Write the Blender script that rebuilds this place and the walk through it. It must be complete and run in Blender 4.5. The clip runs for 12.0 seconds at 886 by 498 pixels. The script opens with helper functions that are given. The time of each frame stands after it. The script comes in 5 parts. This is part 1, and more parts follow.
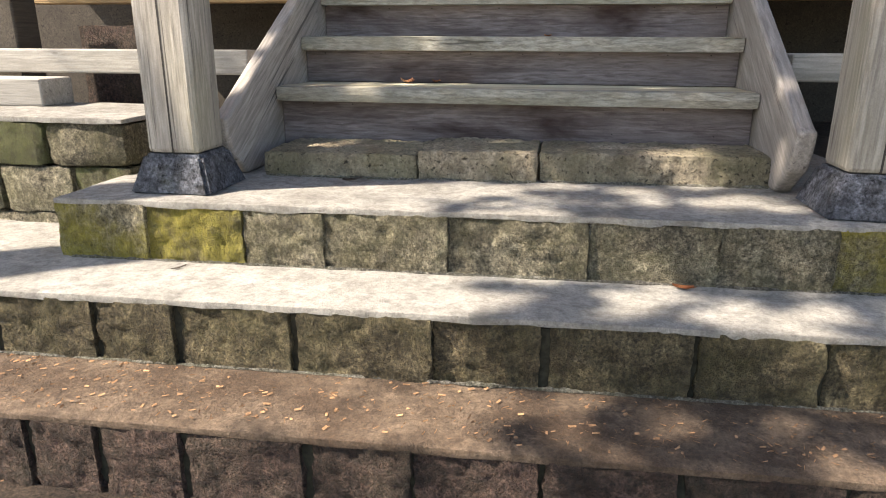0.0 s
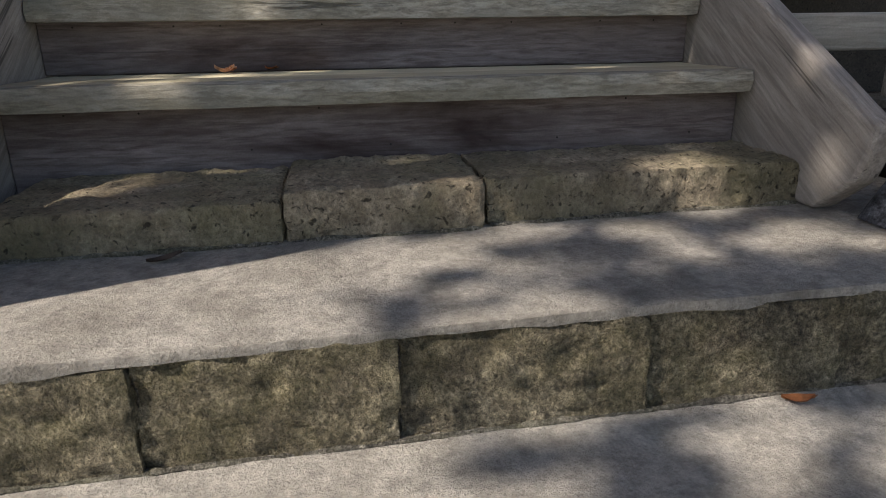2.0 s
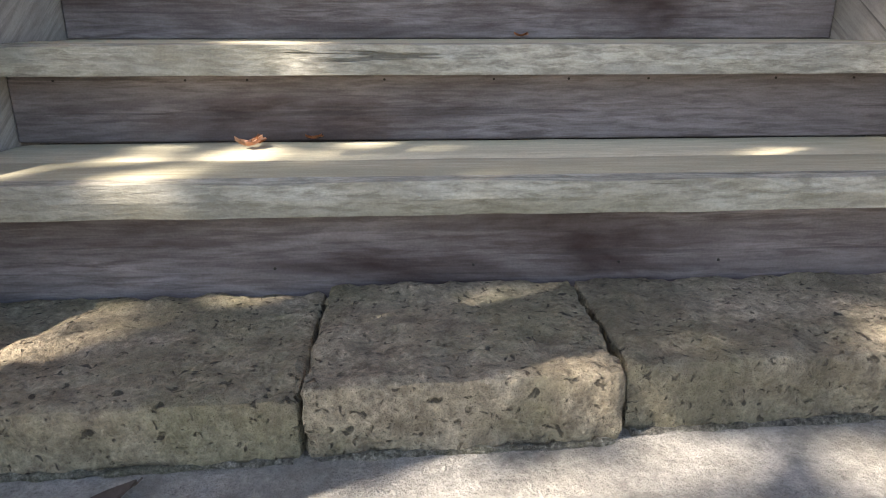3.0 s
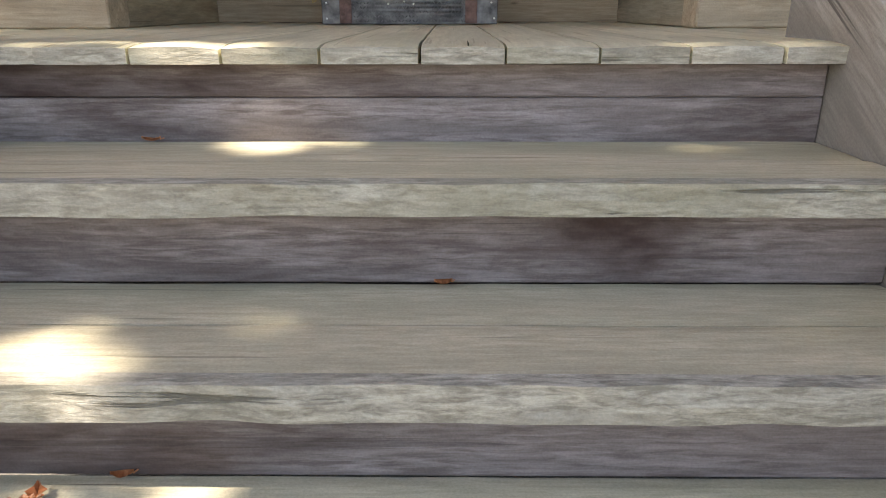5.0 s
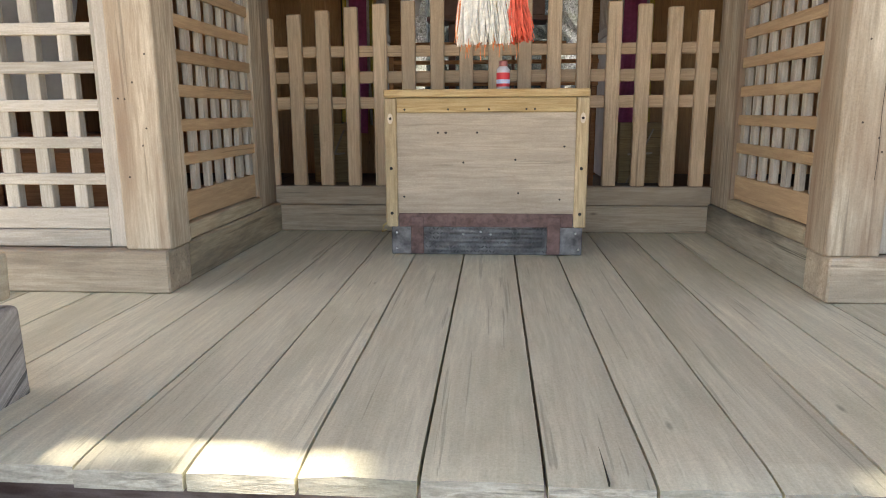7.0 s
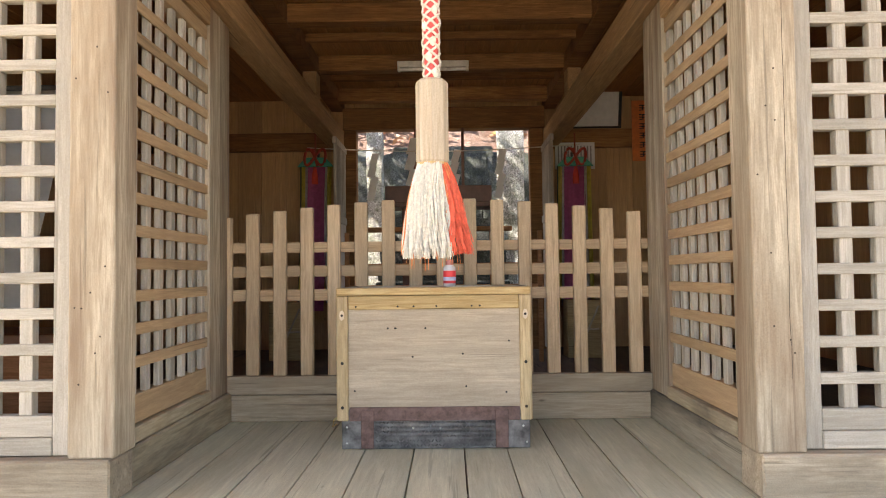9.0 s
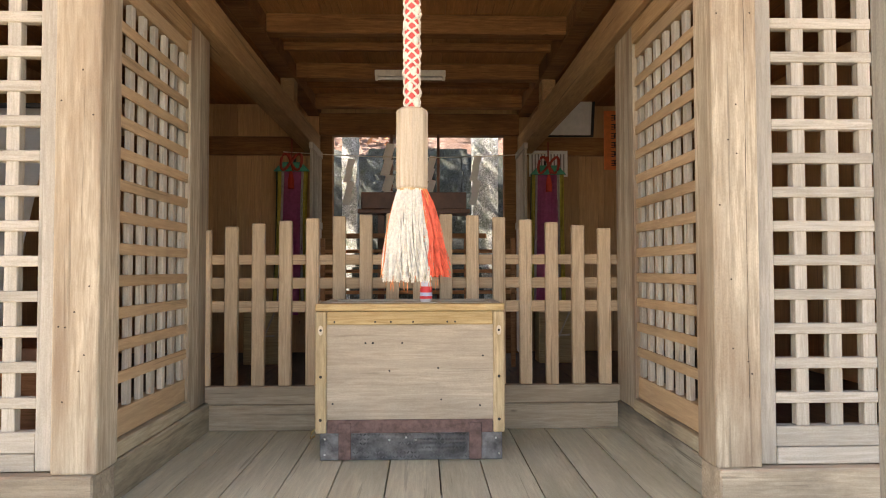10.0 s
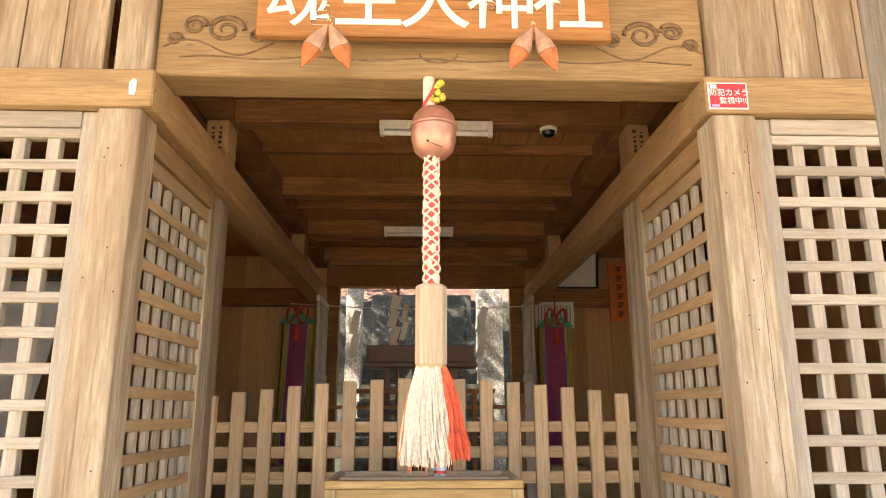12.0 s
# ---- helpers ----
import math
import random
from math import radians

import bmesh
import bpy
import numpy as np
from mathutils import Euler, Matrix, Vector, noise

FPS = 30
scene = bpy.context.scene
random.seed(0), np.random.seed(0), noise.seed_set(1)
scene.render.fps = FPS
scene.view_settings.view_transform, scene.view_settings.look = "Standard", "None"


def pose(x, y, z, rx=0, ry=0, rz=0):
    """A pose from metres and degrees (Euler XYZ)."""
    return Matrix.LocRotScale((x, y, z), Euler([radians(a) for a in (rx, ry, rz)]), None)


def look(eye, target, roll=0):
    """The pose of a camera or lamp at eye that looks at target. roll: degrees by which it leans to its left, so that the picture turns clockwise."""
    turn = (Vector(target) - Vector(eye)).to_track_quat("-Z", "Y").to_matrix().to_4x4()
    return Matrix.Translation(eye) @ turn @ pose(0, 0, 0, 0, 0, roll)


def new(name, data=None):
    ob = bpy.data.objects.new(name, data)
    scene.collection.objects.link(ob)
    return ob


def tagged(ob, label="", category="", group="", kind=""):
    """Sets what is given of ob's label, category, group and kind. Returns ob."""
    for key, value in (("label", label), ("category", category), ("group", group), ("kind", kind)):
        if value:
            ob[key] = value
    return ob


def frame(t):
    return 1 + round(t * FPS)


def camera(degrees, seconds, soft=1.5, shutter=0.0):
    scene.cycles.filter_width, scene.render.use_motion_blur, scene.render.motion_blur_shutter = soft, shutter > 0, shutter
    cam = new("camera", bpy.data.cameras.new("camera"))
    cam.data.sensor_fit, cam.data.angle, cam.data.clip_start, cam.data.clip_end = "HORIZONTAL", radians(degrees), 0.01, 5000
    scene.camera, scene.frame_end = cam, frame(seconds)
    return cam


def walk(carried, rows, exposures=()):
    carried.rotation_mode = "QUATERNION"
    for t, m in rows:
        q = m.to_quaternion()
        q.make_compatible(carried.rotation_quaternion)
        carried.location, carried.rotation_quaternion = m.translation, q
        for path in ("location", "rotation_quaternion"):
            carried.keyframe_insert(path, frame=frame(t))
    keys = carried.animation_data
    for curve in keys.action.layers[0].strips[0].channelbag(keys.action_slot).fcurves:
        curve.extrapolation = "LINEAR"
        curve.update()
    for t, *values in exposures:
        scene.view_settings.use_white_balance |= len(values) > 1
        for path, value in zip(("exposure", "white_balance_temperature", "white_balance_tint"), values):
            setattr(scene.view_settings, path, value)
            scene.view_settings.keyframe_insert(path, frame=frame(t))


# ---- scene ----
cam = camera(66.6, 12.0, soft=1.0)
PATH = [
    (0, (0.23, -1.982, 1.106), (-0.083, -0.098, 0.513), 0.2),
    (0.5, (0.031, -1.844, 1.122), (-0.086, -0.004, 0.348), -0.1),
    (1, (-0.095, -1.579, 1.11), (-0.035, 0.276, 0.365), -0.2),
    (1.5, (-0.189, -1.29, 1.087), (0.017, 0.581, 0.41), -0.2),
    (2, (-0.163, -0.958, 1.056), (0.145, 0.91, 0.41), -0.7),
    (2.5, (-0.115, -0.536, 1.147), (0.09, 1.336, 0.472), -0.5),
    (2.7, (-0.144, -0.439, 1.155), (-0.01, 1.446, 0.502), 0.4),
    (3.95, (-0.02, -0.065, 1.278), (0.08, 1.81, 0.588), -0.2),
    (4.3, (0.052, 0.044, 1.296), (0.14, 1.918, 0.602), -0.4),
    (4.5, (0.126, 0.124, 1.346), (0.205, 1.997, 0.65), -0.5),
    (5, (0.178, 0.276, 1.595), (0.159, 2.159, 0.924), -0.1),
    (5.5, (0.099, 0.407, 1.722), (-0.05, 2.286, 1.057), 0.2),
    (6, (0.016, 0.593, 1.893), (-0.157, 2.497, 1.306), -0.1),
    (6.5, (0.002, 0.658, 2.036), (-0.17, 2.601, 1.594), -0.2),
    (7, (0.028, 0.709, 2.104), (-0.118, 2.663, 1.703), -0.3),
    (7.5, (0.062, 0.747, 2.163), (-0.053, 2.724, 1.88), -0.3),
    (7.7, (0.068, 0.746, 2.184), (-0.033, 2.733, 1.977), -0.2),
    (9.3, (0.069, 0.575, 2.277), (0.081, 2.574, 2.359), -0.4),
    (9.5, (0.054, 0.548, 2.307), (0.091, 2.547, 2.375), -0.1),
    (10, (0.052, 0.535, 2.331), (0.111, 2.533, 2.391), -0.1),
    (10.5, (0.05, 0.533, 2.381), (0.114, 2.53, 2.452), -0.1),
    (11, (0.031, 0.556, 2.449), (0.092, 2.551, 2.581), 0.3),
    (11.5, (0.021, 0.554, 2.468), (0.073, 2.532, 2.761), 0.1),
    (12, (-0.013, 0.551, 2.458), (0.046, 2.495, 2.924), -0.1),
]
EXPOSURE = [
    (0.0, 2.4, 7200, 13), (0.5, 2.2, 7200, 13), (1.0, 2.2, 7100, 13), (1.5, 1.8, 6900, 13), (2.0, 1.35, 7050, 14), (2.5, 2.2, 6900, 13), (4.5, 3.05, 7500, 15),
    (5.0, 2.88, 7400, 14), (5.5, 2.95, 7450, 15), (6.0, 2.65, 7350, 14), (6.5, 2.95, 7150, 13), (7.5, 3.46, 6900, 13), (9.5, 3.56, 7500, 16), (10.5, 3.52, 7650, 17), (12.0, 3.66, 8600, 19),
]
SIZE = 1.18  # metres to one unit of the plan below
walk(cam, [(t, look(Vector(eye) * SIZE, Vector(target) * SIZE, roll)) for t, eye, target, roll in PATH], EXPOSURE)

# ---- world, sun, exposure ----
SUN = Vector((-2.6, -1.0, 3.2)).normalized()
world = bpy.data.worlds.new("world")
scene.world = world
world.use_nodes = True
wn = world.node_tree
sky = wn.nodes.new("ShaderNodeTexSky")
sky.sky_type, sky.sun_disc = "NISHITA", False
sky.sun_elevation = math.asin(SUN.z)
sky.sun_rotation = math.atan2(SUN.x, SUN.y)
wn.nodes["Background"].inputs[1].default_value = 0.06
wn.links.new(sky.outputs[0], wn.nodes["Background"].inputs[0])
sun = new("sun", bpy.data.lights.new("sun", "SUN"))
sun.data.energy, sun.data.angle, sun.data.color = 2.7, radians(0.55), (1.0, 0.95, 0.87)
sun.matrix_world = look(SUN * 20, (0, 0, 0))


# ---- materials ----
def nodes_of(name):
    m = bpy.data.materials.new(name)
    m.use_nodes = True
    t = m.node_tree
    return m, t, t.nodes["Principled BSDF"]


def add(t, kind, **values):
    n = t.nodes.new(kind)
    for key, v in values.items():
        if key in n.inputs:
            n.inputs[key].default_value = v
    return n


def ramp(t, source, stops):
    r = t.nodes.new("ShaderNodeValToRGB")
    while len(r.color_ramp.elements) < len(stops):
        r.color_ramp.elements.new(0.5)
    for e, (at, c) in zip(r.color_ramp.elements, stops):
        e.position = at
        e.color = (*c, 1) if isinstance(c, tuple) else (c, c, c, 1)
    t.links.new(source, r.inputs[0])
    return r.outputs[0]


def mix(t, fac, a, b, how="MIX"):
    n = t.nodes.new("ShaderNodeMix")
    n.data_type, n.blend_type = "RGBA", how
    for socket, v in ((n.inputs[0], fac), (n.inputs[6], a), (n.inputs[7], b)):
        if isinstance(v, bpy.types.NodeSocket):
            t.links.new(v, socket)
        elif isinstance(v, tuple):
            socket.default_value = (*v, 1)
        else:
            socket.default_value = v
    return n.outputs[2]


def coords(t, scale=(1, 1, 1)):
    """Object coordinates, shifted by a random amount for every object."""
    tc, info = t.nodes.new("ShaderNodeTexCoord"), t.nodes.new("ShaderNodeObjectInfo")
    mul = t.nodes.new("ShaderNodeMath")
    mul.operation = "MULTIPLY"
    mul.inputs[1].default_value = 37.0
    t.links.new(info.outputs["Random"], mul.inputs[0])
    off = t.nodes.new("ShaderNodeVectorMath")
    off.operation = "ADD"
    t.links.new(tc.outputs["Object"], off.inputs[0])
    t.links.new(mul.outputs[0], off.inputs[1])
    mp = t.nodes.new("ShaderNodeMapping")
    mp.inputs["Scale"].default_value = scale
    t.links.new(off.outputs[0], mp.inputs[0])
    return mp.outputs[0], info.outputs["Random"], off.outputs[0]


def noise_of(t, vec, scale, detail=4, rough=0.6, distort=0.0):
    n = add(t, "ShaderNodeTexNoise", Scale=scale, Detail=detail, Roughness=rough, Distortion=distort)
    t.links.new(vec, n.inputs["Vector"])
    return n.outputs["Fac"]


def bump_of(t, bsdf, height, strength, distance=0.01, normal=None):
    b = add(t, "ShaderNodeBump", Strength=strength, Distance=distance)
    t.links.new(height, b.inputs["Height"])
    if normal:
        t.links.new(normal, b.inputs["Normal"])
    t.links.new(b.outputs[0], bsdf.inputs["Normal"])
    return b.outputs[0]


def wood(name, dark, light, axis, stain=None, stain_amount=0.5, rough=0.75, grain=1.0, relief=0.5, contrast=1.0, cracks=0.75, stretch=0.07, streak=0.0, streak_colour=(0.2, 0.12, 0.075)):
    """Weathered wood, its grain along axis 0, 1 or 2."""
    m, t, b = nodes_of(name)
    along = [1.0, 1.0, 1.0]
    along[axis] = stretch
    vec, rnd, plain = coords(t, tuple(along))
    fine = noise_of(t, vec, 95 * grain, 5, 0.65, 0.4)
    broad = noise_of(t, vec, 16 * grain, 4, 0.6, 0.9)
    long_map = t.nodes.new("ShaderNodeMapping")
    flow = [1.6, 1.6, 1.6]
    flow[axis] = 0.4
    long_map.inputs["Scale"].default_value = flow
    t.links.new(plain, long_map.inputs[0])
    blot = noise_of(t, long_map.outputs[0], 2.6, 5, 0.62, 0.4)
    mean = [(p + q) / 2 for p, q in zip(dark, light)]
    dark = tuple(a + (d - a) * contrast for a, d in zip(mean, dark))
    light = tuple(a + (d - a) * contrast for a, d in zip(mean, light))
    c = mix(t, ramp(t, fine, [(0.38, 0.0), (0.62, 1.0)]), dark, light)
    mid = tuple((p + q) / 2 * 0.8 for p, q in zip(dark, light))
    c = mix(t, ramp(t, broad, [(0.35, 0.65), (0.62, 0.0)]), c, mid)
    if stain:
        c = mix(t, ramp(t, blot, [(0.47, 0.0), (0.68, stain_amount)]), c, stain)
    hsv = add(t, "ShaderNodeHueSaturation")
    v = t.nodes.new("ShaderNodeMapRange")
    v.inputs[3].default_value, v.inputs[4].default_value = 0.84, 1.14
    t.links.new(rnd, v.inputs[0])
    t.links.new(v.outputs[0], hsv.inputs["Value"])
    t.links.new(c, hsv.inputs["Color"])
    knots = add(t, "ShaderNodeTexVoronoi", Scale=3.1)
    kv = t.nodes.new("ShaderNodeMapping")
    ks = [2.4, 2.4, 2.4]
    ks[axis] = 0.8
    kv.inputs["Scale"].default_value = ks
    t.links.new(plain, kv.inputs[0])
    t.links.new(kv.outputs[0], knots.inputs["Vector"])
    sep = t.nodes.new("ShaderNodeSeparateColor")
    t.links.new(knots.outputs["Color"], sep.inputs[0])
    near = ramp(t, knots.outputs["Distance"], [(0.02, 0.7), (0.06, 0.0)])
    rare = ramp(t, sep.outputs[0], [(0.72, 0.0), (0.74, 1.0)])
    c = mix(t, mix(t, 1.0, near, rare, "MULTIPLY"), hsv.outputs[0], tuple(x * 0.4 for x in dark))
    thin = [1.0, 1.0, 1.0]
    thin[axis] = 0.022
    cv = t.nodes.new("ShaderNodeMapping")
    cv.inputs["Scale"].default_value = thin
    t.links.new(plain, cv.inputs[0])
    line = noise_of(t, cv.outputs[0], 52 * grain, 3, 0.55, 0.25)
    crack = ramp(t, line, [(0.315, 1.0), (0.36, 0.0)])
    c = mix(t, mix(t, cracks, (0, 0, 0), crack), c, tuple(x * 0.28 for x in dark))
    dirt = noise_of(t, vec, 5.5, 5, 0.7)
    c = mix(t, ramp(t, dirt, [(0.5, 0.0), (0.72, 0.45 * contrast)]), c, tuple(x * 0.55 for x in dark))
    speck = noise_of(t, plain, 210, 3, 0.7)
    c = mix(t, 1.0, c, ramp(t, speck, [(0.3, 0.88), (0.7, 1.10)]), "MULTIPLY")
    if streak:
        long = noise_of(t, vec, 9.0, 4, 0.6, 0.3)
        c = mix(t, ramp(t, long, [(0.48, 0.0), (0.66, streak)]), c, streak_colour)
    t.links.new(c, b.inputs["Base Color"])
    b.inputs["Roughness"].default_value = rough
    b.inputs["Specular IOR Level"].default_value = 0.25
    inv = t.nodes.new("ShaderNodeInvert")
    t.links.new(crack, inv.inputs["Color"])
    n0 = bump_of(t, b, inv.outputs[0], 0.5 * relief, 0.004)
    n = bump_of(t, b, fine, 0.5 * relief, 0.004, n0)
    bump_of(t, b, broad, 0.4 * relief, 0.006, n)
    return m


def stone(name, dark, light, moss=None, moss_amount=0.6, pits=0.5, scale=1.0, rough=0.9, moss_cut=0.5, micro=1.35):
    m, t, b = nodes_of(name)
    vec, rnd, plain = coords(t)
    big = noise_of(t, vec, 3.0 * scale, 5, 0.62)
    mid = noise_of(t, vec, 17 * scale, 6, 0.7)
    fine = noise_of(t, vec, 120 * scale, 4, 0.7)
    c = mix(t, ramp(t, big, [(0.36, 0.0), (0.64, 1.0)]), dark, light)
    c = mix(t, ramp(t, mid, [(0.38, 0.55), (0.55, 0.0)]), c, tuple(x * 0.6 for x in dark))
    c = mix(t, ramp(t, fine, [(0.62, 0.0), (0.8, 0.35)]), c, tuple(min(1, x * 1.5) for x in light))
    c = mix(t, 1.0, c, ramp(t, fine, [(0.32, 1 - 0.55 * micro), (0.68, 1 + 0.45 * micro)]), "MULTIPLY")
    crumb = noise_of(t, vec, 42 * scale, 5, 0.75)
    c = mix(t, 1.0, c, ramp(t, crumb, [(0.34, 1 - 0.5 * micro), (0.62, 1 + 0.25 * micro)]), "MULTIPLY")
    if moss:
        g = noise_of(t, vec, 4.2, 6, 0.7)
        c = mix(t, ramp(t, g, [(moss_cut - 0.08, 0.0), (moss_cut + 0.1, moss_amount)]), c, moss)
    holes = noise_of(t, vec, 85 * scale, 2, 0.5, 0.6)
    hole = ramp(t, holes, [(0.30, 0.0), (0.385, 1.0)])
    c = mix(t, pits * 0.75, c, mix(t, 1.0, c, hole, "MULTIPLY"))
    grime = noise_of(t, vec, 7.5 * scale, 5, 0.72)
    c = mix(t, ramp(t, grime, [(0.52, 0.0), (0.70, 0.6)]), c, tuple(x * 0.45 for x in dark))
    b.inputs["Roughness"].default_value = rough
    tool = t.nodes.new("ShaderNodeMapping")
    tool.inputs["Scale"].default_value = (1.0, 1.0, 0.45)
    tool.inputs["Rotation"].default_value = (0.0, 0.5, 0.0)
    t.links.new(vec, tool.inputs[0])
    chisel = noise_of(t, tool.outputs[0], 55 * scale, 8, 0.78, 0.5)
    c = mix(t, 1.0, c, ramp(t, chisel, [(0.3, 1 - 0.45 * micro), (0.65, 1 + 0.3 * micro)]), "MULTIPLY")
    tone = t.nodes.new("ShaderNodeMapRange")
    tone.inputs[3].default_value, tone.inputs[4].default_value = 0.82, 1.16
    t.links.new(rnd, tone.inputs[0])
    own = add(t, "ShaderNodeHueSaturation")
    t.links.new(tone.outputs[0], own.inputs["Value"])
    t.links.new(c, own.inputs["Color"])
    t.links.new(own.outputs[0], b.inputs["Base Color"])
    n = bump_of(t, b, mid, 0.6, 0.03)
    n = bump_of(t, b, chisel, 0.9 * micro, 0.034, n)
    n = bump_of(t, b, crumb, 0.8 * micro, 0.02, n)
    n = bump_of(t, b, fine, 1.0, 0.012, n)
    bump_of(t, b, hole, pits, 0.01, n)
    return m


def plain(name, colour, rough=0.6, metal=0.0, vary=0.12, scale=20.0, relief=0.15, spec=0.4):
    m, t, b = nodes_of(name)
    vec, rnd, _ = coords(t)
    f = noise_of(t, vec, scale, 5, 0.65)
    lo, hi = tuple(max(0, c * (1 - vary)) for c in colour), tuple(min(1, c * (1 + vary)) for c in colour)
    t.links.new(mix(t, ramp(t, f, [(0.35, 0.0), (0.65, 1.0)]), lo, hi), b.inputs["Base Color"])
    b.inputs["Roughness"].default_value, b.inputs["Metallic"].default_value = rough, metal
    b.inputs["Specular IOR Level"].default_value = spec
    bump_of(t, b, f, relief, 0.004)
    return m


GREY_D, GREY_L = (0.20, 0.175, 0.145), (0.42, 0.385, 0.33)
deck_wood = wood("deck_wood", (0.49, 0.455, 0.315), (0.73, 0.69, 0.505), 1, (0.38, 0.36, 0.24), 0.55, contrast=0.5, cracks=0.35, stretch=0.06)
# blackness below the veranda is shade put into the colour
underfloor_shade = wood("underfloor_shade", (0.05, 0.04, 0.032), (0.10, 0.085, 0.065), 1)
tread_wood = wood("tread_wood", (0.40, 0.365, 0.255), (0.63, 0.58, 0.43), 0, (0.31, 0.30, 0.20), 0.5, contrast=0.6, cracks=0.5, stretch=0.12)
# stained boards; shade under the nosings is also put into this dark colour
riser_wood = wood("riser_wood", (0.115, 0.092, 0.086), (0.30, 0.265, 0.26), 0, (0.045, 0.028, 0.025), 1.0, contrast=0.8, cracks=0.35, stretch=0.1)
side_wood = wood("side_wood", (0.23, 0.207, 0.187), (0.47, 0.43, 0.39), 1, (0.20, 0.18, 0.155), 0.6, contrast=0.85, cracks=0.8, grain=0.8, relief=0.9)
grey_x = wood("grey_timber", (0.30, 0.28, 0.25), (0.52, 0.49, 0.44), 0, (0.24, 0.22, 0.17), 0.5, contrast=0.9, cracks=0.7)
post_wood = wood("post_wood", (0.20, 0.178, 0.15), (0.42, 0.385, 0.335), 2, (0.28, 0.27, 0.16), 0.35, relief=0.9, contrast=0.9, cracks=0.7)
col_wood = wood("col_wood", (0.31, 0.245, 0.17), (0.57, 0.48, 0.355), 2, (0.26, 0.175, 0.105), 0.6, contrast=0.9, cracks=0.4, streak=0.85, streak_colour=(0.21, 0.135, 0.085))
beam_x = wood("beam_x", (0.29, 0.18, 0.085), (0.50, 0.345, 0.18), 0, (0.23, 0.15, 0.09), 0.45, contrast=0.75, cracks=0.5)
beam_y = wood("beam_y", (0.33, 0.195, 0.092), (0.55, 0.36, 0.185), 1, (0.24, 0.14, 0.075), 0.5, contrast=0.75, cracks=0.5)
plinth_x = wood("plinth_x", (0.36, 0.275, 0.185), (0.60, 0.49, 0.355), 0, (0.11, 0.09, 0.07), 0.65, contrast=0.7, cracks=0.5)
plinth_y = wood("plinth_y", (0.31, 0.245, 0.155), (0.54, 0.45, 0.305), 1, (0.085, 0.07, 0.055), 0.7, contrast=0.7, cracks=0.5)
lat_v = wood("lattice_upright", (0.35, 0.305, 0.245), (0.57, 0.51, 0.425), 2, contrast=0.7, cracks=0.4)
lat_h = wood("lattice_rail", (0.34, 0.295, 0.235), (0.56, 0.50, 0.415), 0, contrast=0.7, cracks=0.4)
lat_hy = wood("lattice_rail_side", (0.37, 0.24, 0.135), (0.58, 0.41, 0.24), 1, contrast=0.55, cracks=0.4)
fence_wood = wood("fence_wood", (0.42, 0.295, 0.18), (0.68, 0.515, 0.335), 2, contrast=0.6, cracks=0.45)
fence_rail = wood("fence_rail", (0.38, 0.26, 0.15), (0.63, 0.46, 0.29), 0, contrast=0.55, cracks=0.4)
hall_wall = wood("hall_wall", (0.48, 0.27, 0.125), (0.70, 0.44, 0.225), 2, contrast=0.55, cracks=0.4)
ceil_wood = wood("ceiling_wood", (0.32, 0.15, 0.054), (0.50, 0.255, 0.10), 1, contrast=0.7, cracks=0.45)
joist_wood = wood("joist_wood", (0.20, 0.09, 0.031), (0.40, 0.20, 0.08), 0, (0.10, 0.04, 0.018), 0.6, contrast=0.85, cracks=0.45)
cap_wood = wood("cap_wood", (0.36, 0.305, 0.22), (0.58, 0.50, 0.38), 1, (0.25, 0.20, 0.13), 0.5, contrast=0.8, cracks=0.6)
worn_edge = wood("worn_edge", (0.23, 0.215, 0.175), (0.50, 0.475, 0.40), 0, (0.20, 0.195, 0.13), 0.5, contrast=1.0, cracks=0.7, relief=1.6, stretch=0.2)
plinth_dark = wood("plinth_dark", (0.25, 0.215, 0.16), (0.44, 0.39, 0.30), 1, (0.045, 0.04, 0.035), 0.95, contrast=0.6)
step_stone = stone("step_stone", (0.24, 0.205, 0.135), (0.50, 0.44, 0.315), (0.17, 0.16, 0.06), 0.4)
dark_stone = stone("dark_stone", (0.125, 0.096, 0.052), (0.29, 0.235, 0.135), (0.115, 0.105, 0.04), 0.45)
green_stone = stone("green_stone", (0.16, 0.14, 0.08), (0.36, 0.33, 0.21), (0.14, 0.15, 0.045), 0.8, moss_cut=0.46)
brown_stone = stone("brown_stone", (0.085, 0.05, 0.038), (0.20, 0.125, 0.095), (0.11, 0.10, 0.06), 0.3)
moss_stone = stone("moss_stone", (0.25, 0.21, 0.12), (0.50, 0.44, 0.30), (0.40, 0.34, 0.05), 0.85, moss_cut=0.45)
block_stone = stone("block_stone", (0.37, 0.305, 0.21), (0.60, 0.51, 0.375), (0.17, 0.165, 0.085), 0.55, 1.0, 0.8, micro=0.75)
granite = stone("granite", (0.10, 0.105, 0.125), (0.24, 0.25, 0.28), (0.17, 0.18, 0.06), 0.3, 0.95, 0.7, moss_cut=0.66)
concrete = stone("concrete", (0.40, 0.375, 0.33), (0.58, 0.55, 0.495), None, 0, 0.3, 1.6, micro=0.35)
dirt_tread = stone("dirt_tread", (0.11, 0.068, 0.04), (0.26, 0.185, 0.125), None, 0, 0.3, 1.3, micro=0.6)
mortar = stone("mortar", (0.30, 0.275, 0.225), (0.48, 0.45, 0.39), (0.14, 0.14, 0.06), 0.5, 0.3, 1.4)
soil = stone("soil", (0.07, 0.045, 0.03), (0.16, 0.11, 0.075), None, 0, 0.5, 2.0)


